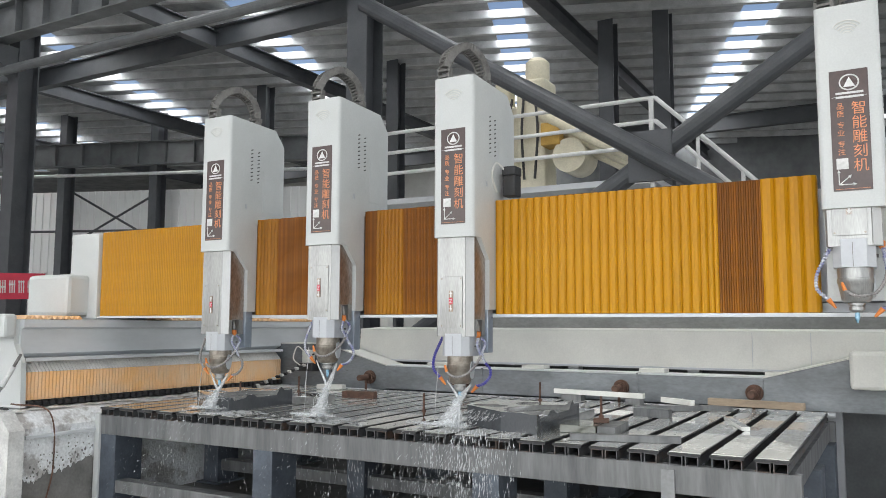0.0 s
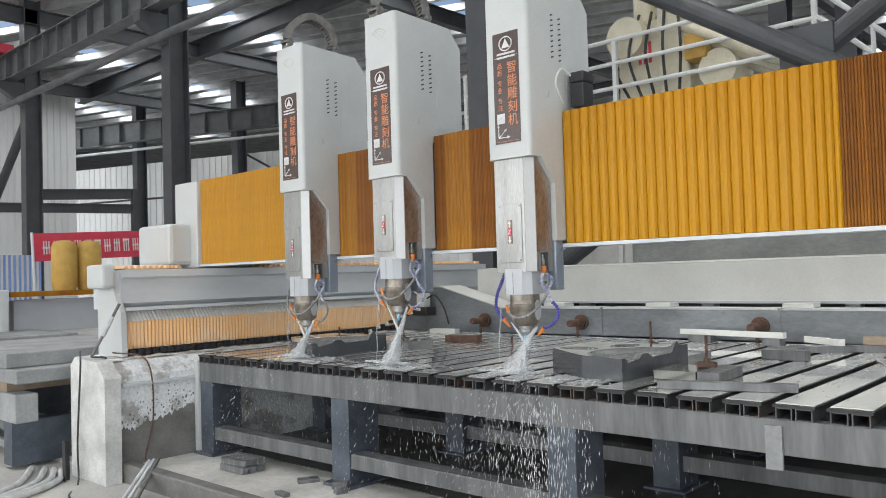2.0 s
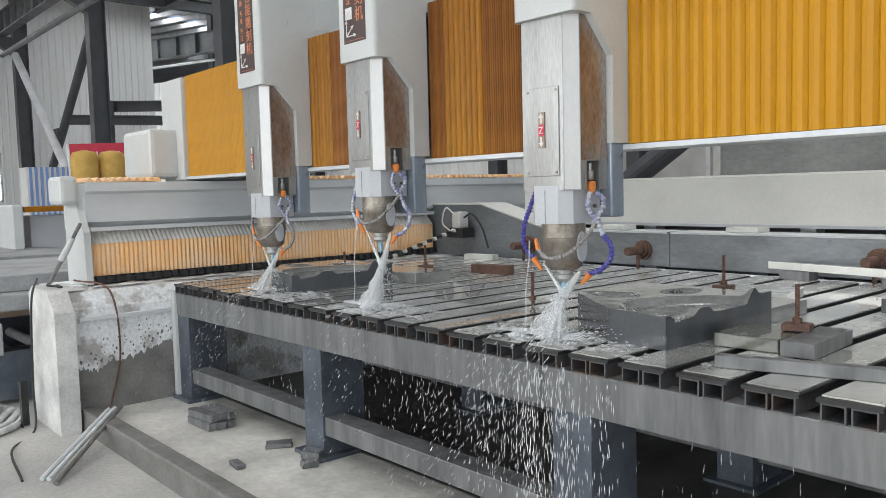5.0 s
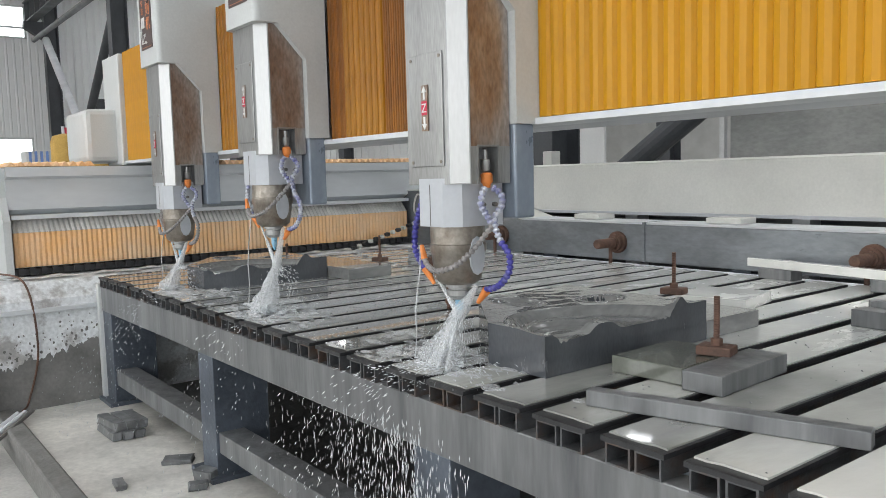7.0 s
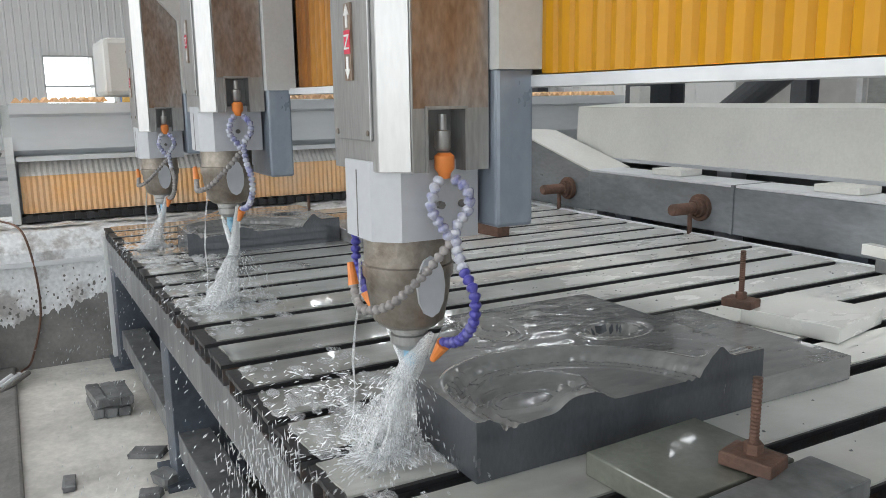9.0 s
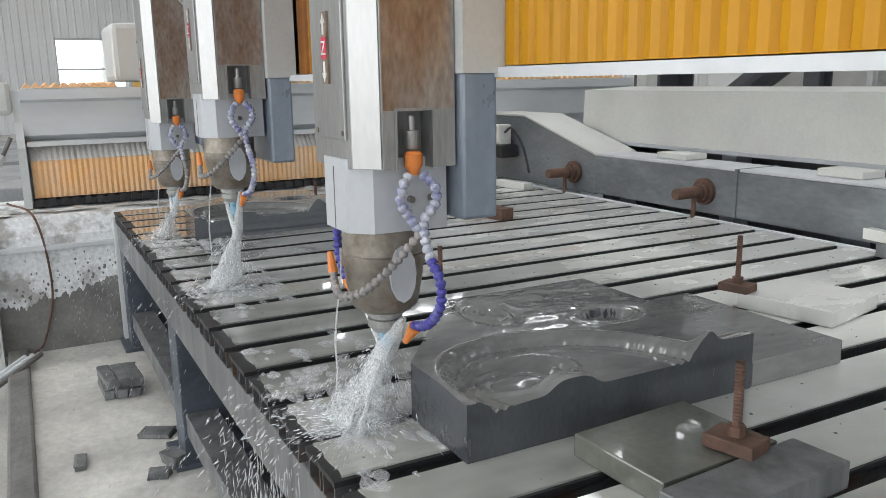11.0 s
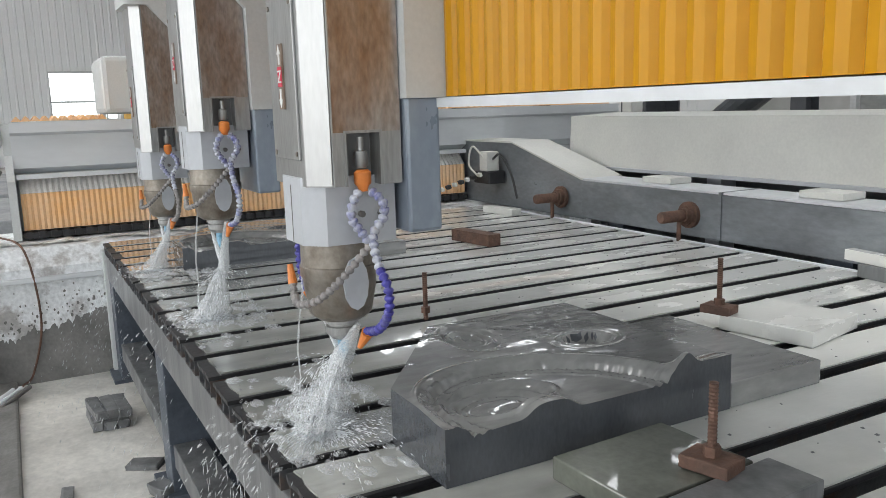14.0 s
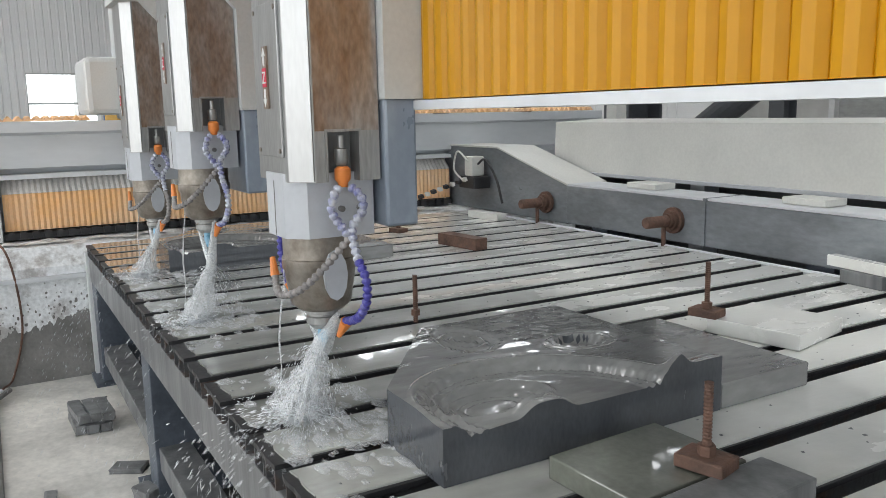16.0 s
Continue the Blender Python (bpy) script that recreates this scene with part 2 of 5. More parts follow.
M_CREAMMACH = mat("cream_machine_paint", (0.68, 0.64, 0.5), (0.55, 0.52, 0.4), 0.5, 0, 3, 40, 0.1)
M_HANDRAIL = mat("white_handrail_paint", (0.72, 0.73, 0.73), (0.6, 0.61, 0.61), 0.5, 0, 5, 40, 0.05)
M_BLOCKWALL = mat("block_concrete", (0.36, 0.365, 0.35), (0.25, 0.255, 0.25), 0.85, 0, 1.6, 35, 0.3, (0.35, 0.65), (0.5, 1, 1))
M_HOSE = mat("pale_floor_hose", (0.62, 0.63, 0.62), (0.45, 0.46, 0.46), 0.6, 0, 8, 60, 0.1)

# ---- shape helpers ----


def box(bm, x0, x1, y0, y1, z0, z1, bevel=0.0):
    r = bmesh.ops.create_cube(bm, size=1.0)["verts"]
    for v in r:
        v.co = Vector((x0 + (v.co.x + 0.5) * (x1 - x0), y0 + (v.co.y + 0.5) * (y1 - y0), z0 + (v.co.z + 0.5) * (z1 - z0)))
    if bevel:
        es = {e for v in r for e in v.link_edges}
        bmesh.ops.bevel(bm, geom=list(es), offset=bevel, segments=2, affect="EDGES", profile=0.5)
    return bm


def obox(bm, m, sx, sy, sz, bevel=0.0):
    """A box of that size whose centre is at the pose m."""
    r = bmesh.ops.create_cube(bm, size=1.0)["verts"]
    for v in r:
        v.co = m @ Vector((v.co.x * sx, v.co.y * sy, v.co.z * sz))
    if bevel:
        es = {e for v in r for e in v.link_edges}
        bmesh.ops.bevel(bm, geom=list(es), offset=bevel, segments=2, affect="EDGES", profile=0.5)
    return bm


def prism(bm, pts, axis, a, b):
    """Extrudes an outline along an axis from a to b. pts are the two other coordinates in order."""
    def at(p, d):
        return {"x": (d, p[0], p[1]), "y": (p[0], d, p[1]), "z": (p[0], p[1], d)}[axis]
    lo = [bm.verts.new(at(p, a)) for p in pts]
    hi = [bm.verts.new(at(p, b)) for p in pts]
    n = len(pts)
    fs = [bm.faces.new(lo), bm.faces.new(hi[::-1])]
    for i in range(n):
        fs.append(bm.faces.new((lo[i], hi[i], hi[(i + 1) % n], lo[(i + 1) % n])))
    bmesh.ops.recalc_face_normals(bm, faces=fs)
    return bm


def rod(bm, p, q, r, r2=None, n=12, caps=True):
    p, q = Vector(p), Vector(q)
    m = Matrix.Translation((p + q) / 2) @ (q - p).to_track_quat("Z", "Y").to_matrix().to_4x4()
    bmesh.ops.create_cone(bm, cap_ends=caps, segments=n, radius1=r, radius2=r if r2 is None else r2, depth=(q - p).length, matrix=m)
    return bm


def sweep(bm, pts, radii, n=8):
    """One skin round a way, with a radius for each of its points."""
    pts = [Vector(p) for p in pts]
    side, last = None, None
    for i, p in enumerate(pts):
        d = (pts[min(i + 1, len(pts) - 1)] - pts[max(i - 1, 0)]).normalized()
        side = (side - d * side.dot(d)).normalized() if side is not None else d.orthogonal().normalized()
        up = d.cross(side)
        ring = [bm.verts.new(p + (side * math.cos(k * 2 * math.pi / n) + up * math.sin(k * 2 * math.pi / n)) * radii[i]) for k in range(n)]
        if last:
            for k in range(n):
                bm.faces.new((last[k], last[(k + 1) % n], ring[(k + 1) % n], ring[k]))
        else:
            bm.faces.new(ring[::-1])
        last = ring
    bm.faces.new(last)
    return bm


def lathe(bm, rings, x=0, y=0, n=20):
    """Rings of (radius, z) joined round a vertical axis."""
    last = None
    for r, z in rings:
        ring = [bm.verts.new((x + r * math.cos(k * 2 * math.pi / n), y + r * math.sin(k * 2 * math.pi / n), z)) for k in range(n)]
        if last:
            for k in range(n):
                bm.faces.new((last[k], last[(k + 1) % n], ring[(k + 1) % n], ring[k]))
        else:
            bm.faces.new(ring)
        last = ring
    bm.faces.new(last)
    bmesh.ops.recalc_face_normals(bm, faces=bm.faces)
    return bm


def pipe(bm, pts, r, n=8):
    return sweep(bm, pts, [r] * len(pts), n)


def arc(pts, steps):
    """A smooth way through the points."""
    pts = [Vector(p) for p in pts]
    pts = [2 * pts[0] - pts[1]] + pts + [2 * pts[-1] - pts[-2]]
    out = []
    for i in range(1, len(pts) - 2):
        a, b, c, d = pts[i - 1:i + 3]
        for k in range(steps):
            t = k / steps
            out.append(0.5 * ((2 * b) + (c - a) * t + (2 * a - 5 * b + 4 * c - d) * t * t + (3 * b - a - 3 * c + d) * t ** 3))
    return out + [pts[-2]]


def part(name, bm, material, parent=None, label="", smooth=False):
    me = bpy.data.meshes.new(name)
    bm.to_mesh(me)
    bm.free()
    me.materials.append(material)
    if smooth:
        me.shade_smooth()
        me.set_sharp_from_angle(angle=radians(40))
    ob = new(name, me)
    if parent is not None:
        ob.parent = parent
    if label:
        tagged(ob, label)
    return ob


def thing(name, label, category, m=None, group="", kind=""):
    ob = new(name)
    ob.empty_display_size = 0.1
    if m is not None:
        ob.matrix_world = m
    return tagged(ob, label, category, group, kind)


def solid(name, bm, material, label, category, kind="", group="", smooth=False):
    return tagged(part(name, bm, material, None, "", smooth), label, category, group, kind)


def B():
    return bmesh.new()


def lettering(name, text, size, m, material, parent, vertical=False):
    cu = bpy.data.curves.new(name, "FONT")
    cu.body = chr(10).join(text) if vertical else text
    cu.size, cu.extrude, cu.align_x = size, 0.0006, "CENTER"
    if vertical:
        cu.space_line = 1.05
    tmp = bpy.data.objects.new(name, cu)
    me = bpy.data.meshes.new_from_object(tmp)
    bpy.data.objects.remove(tmp)
    me.materials.clear()
    me.materials.append(material)
    ob = new(name, me)
    ob.parent = parent
    ob.matrix_local = m
    return ob


# ---- the hall ----
floor = solid("floor", box(B(), -36, 12, -9, 4.0, -0.34, -0.14), M_CONCRETE, "pale dusty concrete workshop floor", "floor", "structure")
far_floor = solid("floor_north", box(B(), -36, 12, 7.9, 40, -0.34, -0.02), M_CONCRETE, "grey concrete hall floor behind the machine", "floor", "structure")
pit_floor = solid("floor_pit", box(B(), -6.28, 12, 4.12, 7.9, -0.3, -0.02), M_WET, "wet concrete floor under the worktable", "floor", "structure")
left_floor = solid("floor_west", box(B(), -36, -6.28, 4.0, 7.9, -0.34, -0.1), M_CONCRETE, "concrete floor beside the machine", "floor", "structure")
kerb = solid("kerb", box(B(), -6.28, 12, 4.0, 4.12, -0.34, 0.02, 0.015), M_DAMP, "worn wet concrete kerb along the pit", "kerb", "structure")

# thin sheet over the pit floor, painting in the shade under the table
sludge = solid("floor_shade_sheet", box(B(), -6.27, 0.1, 4.95, 8.55, -0.0195, -0.012), M_UNDERSHADE, "thin dark sheet for the shade under the worktable", "sludge", "structure")
END = -36.0
bm = B()
W0, W1 = (5.86, 10.0), (1.55, 3.5)
for a, b, c, d in ((-9, W0[0], -0.3, 11), (W0[1], 16.3, -0.3, 11), (W0[0], W0[1], -0.3, W1[0]), (W0[0], W0[1], W1[1], 7.4), (W0[0], W0[1], 8.7, 11)):
    box(bm, END - 0.2, END, a, b, c, d)
for i in range(72):
    y = -4 + i * 0.28
    for c, d in ((-0.3, W1[0]), (W1[1], 7.4), (8.7, 10.9)) if W0[0] - 0.05 < y < W0[1] else ((-0.3, 10.9),):
        prism(bm, [(END, y), (END + 0.035, y + 0.03), (END + 0.035, y + 0.07), (END, y + 0.1)], "z", c, d)
wall_west = solid("wall_west", bm, M_SHEET, "white corrugated steel end wall with windows", "wall", "structure")
for k, (c, d) in enumerate(((1.55, 3.5), (7.4, 8.7))):
    w = thing("window_%d" % (k + 1), "white framed window full of daylight", "window", kind="structure")
    for a, b, e, f in ((W0[0], W0[1], c, c + 0.07), (W0[0], W0[1], d - 0.07, d), (W0[0], W0[0] + 0.07, c, d), (W0[1] - 0.07, W0[1], c, d), (W0[0], W0[1], (c + d) / 2 - 0.25, (c + d) / 2 - 0.18), ((W0[0] + W0[1]) / 2 - 0.03, (W0[0] + W0[1]) / 2 + 0.03, c, d)):
        part("window_frame", box(B(), END - 0.12, END - 0.04, a, b, e, f), M_WHITE, w)
m_sky = glow("bright_sky", (0.95, 0.98, 1.0), 1.6)
solid("backdrop", box(B(), END - 2.2, END - 2.0, 0, 16, 0, 10), m_sky, "bright overcast sky outside the windows", "sky", "structure")
bm = B()
box(bm, -36, -17, 39.8, 40, -0.3, 11)
wall_north = solid("wall_north", bm, M_WALL, "pale painted wall at the far side of the hall", "wall", "structure")
wall_dark = solid("wall_north_east", box(B(), -17, 12, 39.8, 40, -0.3, 11), M_GIRDER, "dark sheet wall at the far side of the hall", "wall", "structure")
bm = B()
box(bm, -36, 12, -9.2, -9, -0.34, 0.8)
box(bm, -36, 12, -9.2, -9, 6.7, 11)
for x in (-36, -27, -19.5, 11.5):
    box(bm, x, x + 0.5, -9.2, -9, 0.8, 6.7)
wall_south = solid("wall_south", bm, M_WALL, "painted wall with a long open window band", "wall", "structure")
bm = B()
box(bm, 12, 12.2, -9, 40, -0.34, 0.8)
box(bm, 12, 12.2, -9, 40, 6.7, 11)
box(bm, 12, 12.2, 15, 40, 0.8, 6.7)
for y in (-9, -7.5):
    box(bm, 12, 12.2, y, y + 0.5, 0.8, 6.7)
wall_east = solid("wall_east", bm, M_WALL, "painted wall with a long open window band", "wall", "structure")

# roof: sheets with open skylight strips between the purlins
bm = B()
SKY_STRIPS = [-54.3, -46.8, -39.3] + STRIPS
edges = [-80] + [v for q in SKY_STRIPS for v in (q - 0.5, q + 0.5)] + [30]
for i in range(0, len(edges), 2):
    obox(bm, ROOF @ pose((edges[i] + edges[i + 1]) / 2, 16, ROOF_Z), edges[i + 1] - edges[i], 78, 0.06)
for q in SKY_STRIPS:
    for a, b in ((-23, -11), (43, 55)):
        obox(bm, ROOF @ pose(q, (a + b) / 2, ROOF_Z), 1.0, b - a, 0.06)
ceiling = solid("ceiling", bm, M_ROOF, "dark sheet roof with skylight strips", "ceiling", "structure")
purlins = thing("ceiling_purlins", "galvanised steel roof purlins", "purlin", kind="structure")
for k in range(40):
    v = -8 + k * 1.25
    bm = B()
    obox(bm, ROOF @ pose(-25, v, ROOF_Z - 0.28), 110, 0.06, 0.22)
    obox(bm, ROOF @ pose(-25, v + 0.05, ROOF_Z - 0.4), 110, 0.14, 0.02)
    part("purlin", bm, M_PURLIN, purlins)


def hbeam(bm, p, q, w, h, up=(0, 0, 1), web=0.03):
    """An I-section from p to q."""
    p, q = Vector(p), Vector(q)
    d = (q - p).normalized()
    s = d.cross(Vector(up)).normalized()
    u = s.cross(d)
    m = Matrix((s, u, -d)).transposed().to_4x4()
    m.translation = (p + q) / 2
    ln = (q - p).length
    obox(bm, m @ pose(0, h / 2 - web / 2, 0), w, web, ln)
    obox(bm, m @ pose(0, -h / 2 + web / 2, 0), w, web, ln)
    obox(bm, m, web, h - 2 * web, ln)
    return bm


def steel_column(x, y, top=10.6, bracket=False, w=0.36, h=0.42):
    c = thing("steel_column", "dark grey steel I-section hall column", "column", pose(x, y, -0.05), "hall columns")
    part("shaft", hbeam(B(), (0, 0, 0), (0, 0, top), w, h, (0, 1, 0)), M_COLUMN, c)
    part("foot_plate", box(B(), -0.3, 0.3, -0.3, 0.3, -0.05, 0.0), M_COLUMN, c)
    if bracket:
        part("bracket", prism(B(), [(-0.2, 7.9), (-0.95, 7.9), (-0.95, 7.65), (-0.2, 7.2)], "x", -0.16, 0.16), M_COLUMN, c)
    return c


ROW = 10.6
for x in (-34.7, -25.8, -17.0, -7.45, 2.2):
    steel_column(x, ROW, bracket=True, w=0.4, h=0.5)
for x, y in ((-35.85, 19.25), (-30.4, 21.2), (-26.4, 22.6), (-20, 22), (-14.2, 22), (-6.8, 22), (-5.2, 22), (1.6, 22)):
    steel_column(x, y, w=0.45, h=0.5)
# the next bay lies askew to the hall: its crane girder, low pale wall and bracing
bay = thing("bay_girder", "grey plate girder of the neighbouring bay", "girder", ROOF @ pose(0, 29.9, 8.7))
part("web", box(B(), -62, -9, -0.015, 0.015, -0.46, 0.46), M_GIRDER, bay)
for z in (-0.48, 0.46):
    part("flange", box(B(), -62, -9, -0.2, 0.2, z, z + 0.03), M_GIRDER, bay)
for k in range(42):
    part("stiffener", box(B(), -61.5 + k * 1.25, -61.47 + k * 1.25, -0.19, -0.02, -0.45, 0.45), M_GIRDER, bay)
part("pipe_run", rod(B(), (-62, -0.3, -0.9), (-9, -0.3, -0.9), 0.07, None, 10), M_PURLIN, bay)
bm = B()
obox(bm, ROOF @ pose(-38, 31.6, 3.65), 56, 0.2, 7.6)
for k in range(150):
    obox(bm, ROOF @ pose(-65 + k * 0.36, 31.48, 3.65), 0.08, 0.05, 7.6)
wall_bay = solid("wall_bay", bm, M_SHEET, "low pale sheet wall of the neighbouring bay", "wall", "structure")
bay_floor = solid("floor_bay", box(B(), -75, -36, 7.9, 40, -0.34, -0.03), M_CONCRETE, "grey concrete floor of the neighbouring bay", "floor", "structure")
wall_far = solid("wall_far_west", box(B(), -75.2, -75, 7.9, 40, -0.34, 11), M_WALL, "painted end wall of the neighbouring bay", "wall", "structure")
wall_far_north = solid("wall_far_north", box(B(), -75, -36, 39.8, 40, -0.34, 11), M_GIRDER, "dark sheet wall beyond the neighbouring bay", "wall", "structure")
wall_far_south = solid("wall_far_south", box(B(), -75, -36.2, 7.7, 7.9, -0.34, 11), M_WALL, "painted side wall of the neighbouring bay", "wall", "structure")
xb = thing("bay_brace", "thin dark cross bracing of the neighbouring bay", "brace", ROOF @ pose(0, 30.5, 0))
for a, b in ((5.0, 7.3), (7.3, 5.0)):
    part("diagonal", rod(B(), (-21.2, 0.1 if a < b else 0.0, a), (-17.0, 0.1 if a < b else 0.0, b), 0.05, None, 8), M_COLUMN, xb)
part("tie_bar", rod(B(), (-40.0, 0.2, 5.6), (-10.0, 0.2, 5.6), 0.05, None, 8), M_COLUMN, xb)
mez = thing("mezzanine_frame", "dark steel frame of a raised walkway", "steel frame")
part("beam", hbeam(B(), (-32.0, 13.0, 5.1), (-29.9, 16.0, 5.1), 0.25, 0.4), M_COLUMN, mez)
part("beam", hbeam(B(), (-31.6, 11.2, 4.5), (-29.9, 16.0, 4.5), 0.25, 0.35), M_COLUMN, mez)
for x, y in ((-29.9, 16.0), (-31.8, 12.9)):
    part("post", box(B(), x - 0.12, x + 0.12, y - 0.12, y + 0.12, -0.05, 5.3), M_COLUMN, mez)
girder = thing("crane_girder", "grey plate girder of the hall crane on column brackets", "girder")
GZ = 8.3
part("web", box(B(), -35.5, 11.9, ROW - 0.62, ROW - 0.6, GZ - 0.37, GZ + 0.37), M_GIRDER, girder)
part("flange", box(B(), -35.5, 11.9, ROW - 0.79, ROW - 0.43, GZ - 0.4, GZ - 0.37), M_GIRDER, girder)
part("flange", box(B(), -35.5, 11.9, ROW - 0.79, ROW - 0.43, GZ + 0.37, GZ + 0.4), M_GIRDER, girder)
for k in range(49):
    part("stiffener", box(B(), -35.2 + k * 0.95, -35.17 + k * 0.95, ROW - 0.78, ROW - 0.62, GZ - 0.37, GZ + 0.37), M_GIRDER, girder)
part("crane_rail", box(B(), -35.5, 11.9, ROW - 0.66, ROW - 0.58, GZ + 0.4, GZ + 0.5), M_GIRDER, girder)


def braces(x0, x1, lo, hi, y, r, pale=None):
    b = thing("cross_brace", "dark steel cross bracing between two hall columns", "brace", pose(0, y, 0))
    part("diagonal", rod(B(), (x0, 0.06, lo), (x1, 0.06, hi), r, r, 16), M_COLUMN, b)
    part("diagonal", rod(B(), (x0, -0.2, hi), (x1, -0.2, lo), r, r, 16), pale or M_COLUMN, b)
    part("gusset", box(B(), (x0 + x1) / 2 - 0.3, (x0 + x1) / 2 + 0.3, -0.1, -0.04, (lo + hi) / 2 - 0.35, (lo + hi) / 2 + 0.35), M_COLUMN, b)
    return b


braces(-7.35, 2.1, 0.9, 7.0, ROW, 0.14)
braces(-34.6, -25.9, 0.2, 7.2, ROW, 0.14, M_DUSTY)
tie = thing("tie_pipe", "round grey steel tie pipe between columns", "pipe")
part("pipe_run", rod(B(), (-35.5, ROW - 0.45, 7.3), (11.9, ROW - 0.45, 7.3), 0.1, None, 14), M_GIRDER, tie)
for y in (16.5, 34.0):
    raf = thing("rafter", "dark steel roof beam", "beam", pose(0, y, 10.1), "roof beams")
    part("web", box(B(), -35.9, 11.9, -0.015, 0.015, -0.3, 0.3), M_COLUMN, raf)
    part("flange", box(B(), -35.9, 11.9, -0.15, 0.15, -0.33, -0.3), M_COLUMN, raf)
    part("flange", box(B(), -35.9, 11.9, -0.15, 0.15, 0.3, 0.33), M_COLUMN, raf)
for x in (-34.7, -25.8, -17.0, -7.45, 2.2):
    raf = thing("rafter", "dark steel roof beam", "beam", pose(x, 0, 9.9), "roof beams")
    part("web", box(B(), -0.015, 0.015, -8.9, 39.7, -0.1, 0.35), M_COLUMN, raf)
    part("flange", box(B(), -0.15, 0.15, -8.9, 39.7, -0.13, -0.1), M_COLUMN, raf)
    part("flange", box(B(), -0.15, 0.15, -8.9, 39.7, 0.35, 0.38), M_COLUMN, raf)
blockwall = solid("wall_blocks", box(B(), -5.4, 11.9, 11.3, 11.6, -0.1, 2.7), M_BLOCKWALL, "rough grey concrete block wall behind the machine", "wall", "structure")

# ---- the side rail on its concrete wall ----
pier = solid("rail_wall", prism(B(), [(-7.2, -0.14), (-6.28, -0.14), (-6.28, 0.74), (-6.38, 0.86), (-7.1, 0.88), (-7.2, 0.8)], "y", 3.98, 10.2), M_PEEL, "concrete rail wall with flaking white paint", "wall", "structure")
cap = solid("pier_cap", prism(B(), [(-6.86, -0.14), (-6.2, -0.14), (-6.2, 0.74), (-6.36, 0.885), (-6.76, 0.9), (-6.86, 0.84)], "y", 3.84, 3.98), M_PIER, "limewashed concrete pier end", "pier", "structure")

rail = thing("side_rail", "dusty grey steel side rail of the gantry", "machine rail", pose(0, 0, 0))
part("rail_beam", prism(B(), [(-7.2, 0.88), (-6.86, 0.88), (-6.86, 1.3), (-6.74, 1.36), (-6.74, 1.58), (-6.7, 1.6), (-6.7, 1.67), (-7.3, 1.67), (-7.3, 1.3), (-7.2, 1.3)], "y", 4.25, 9.5), M_DUSTY, rail)
part("rail_lip", box(B(), -6.86, -6.66, 4.26, 7.75, 1.29, 1.32), M_DUSTY, rail)
part("rack", box(B(), -6.8, -6.66, 4.26, 7.75, 0.885, 0.925), M_DARK, rail)
for k in range(46):
    part("rack_tooth", box(B(), -6.665, -6.635, 4.28 + k * 0.075, 4.32 + k * 0.075, 0.885, 0.935), M_DARK, rail)
part("end_plate", prism(B(), [(-7.1, 0.88), (-6.62, 0.88), (-6.64, 1.28), (-6.76, 1.45), (-6.76, 1.66), (-7.1, 1.66)], "y", 4.2, 4.25), M_WHITE, rail)
part("end_block", box(B(), -7.06, -6.72, 4.07, 4.2, 1.5, 1.72, 0.03), M_WHITE, rail)

# low bellows: folded cover leaning against the rail
low = thing("low_bellows", "dusty orange folded bellows over the side rail", "bellows")
for k in range(96):
    y = 4.27 + k * 0.0362
    bm = B()
    prism(bm, [(-6.69, y), (-6.68, y + 0.018), (-6.69, y + 0.0362), (-6.73, y + 0.0362), (-6.73, y)], "z", 0.94, 1.19)
    part("pleat", bm, M_PALE, low)
    bm = B()
    lo = [bm.verts.new(p) for p in ((-6.69, y, 1.192), (-6.68, y + 0.018, 1.192), (-6.69, y + 0.0362, 1.192))]
    hi = [bm.verts.new(p) for p in ((-6.79, y, 1.292), (-6.78, y + 0.018, 1.3), (-6.79, y + 0.0362, 1.292))]
    bm.faces.new((lo[0], lo[1], hi[1], hi[0]))
    bm.faces.new((lo[1], lo[2], hi[2], hi[1]))
    part("limed_pleat", bm, M_LIME, low)
top_bel = thing("rail_top_bellows", "pale orange flat bellows on top of the side rail", "bellows")
for a, b in ((4.27, 4.9), (5.75, 9.45)):
    n = int((b - a) / 0.06)
    for k in range(n):
        y = a + k * 0.06
        part("pleat", prism(B(), [(y, 1.675), (y + 0.03, 1.71), (y + 0.06, 1.675)], "x", -7.28, -6.73), M_PALE, top_bel)

# ---- the gantry ----
GY = 5.17
gantry = thing("gantry_beam", "white gantry bridge carrying the carving heads", "gantry")
part("beam", box(B(), -6.9, 3.0, GY + 0.12, GY + 0.75, 1.78, 2.5, 0.01), M_GREY, gantry)
part("bottom_trim", box(B(), -6.86, 3.0, GY - 0.04, GY + 0.1, 1.69, 1.712), M_DUSTY, gantry)
part("under_plate", box(B(), -6.86, 3.0, GY + 0.1, GY + 0.75, 1.72, 1.775), M_GREY, gantry)
part("end_cover", box(B(), -7.3, -6.87, GY - 0.05, GY + 0.7, 1.68, 2.56, 0.012), M_WHITE, gantry, "white sheet end cover")
part("drive_box", box(B(), -7.66, -7.0, 4.885, 5.55, 1.71, 2.13, 0.04), M_WHITE, gantry, "white rounded drive cover")


def pleat_mesh(name, w, depth, z0, z1, material):
    bm = B()
    prism(bm, [(-w * 0.5, 0.0), (-w * 0.46, -depth * 0.45), (-w * 0.32, -depth * 0.85), (-w * 0.06, -depth), (w * 0.2, -depth * 0.88), (w * 0.4, -depth * 0.5), (w * 0.5, 0.0), (w * 0.5, 0.06), (-w * 0.5, 0.06)], "z", z0, z1)
    me = bpy.data.meshes.new(name)
    bm.to_mesh(me)
    bm.free()
    me.materials.append(material)
    return me


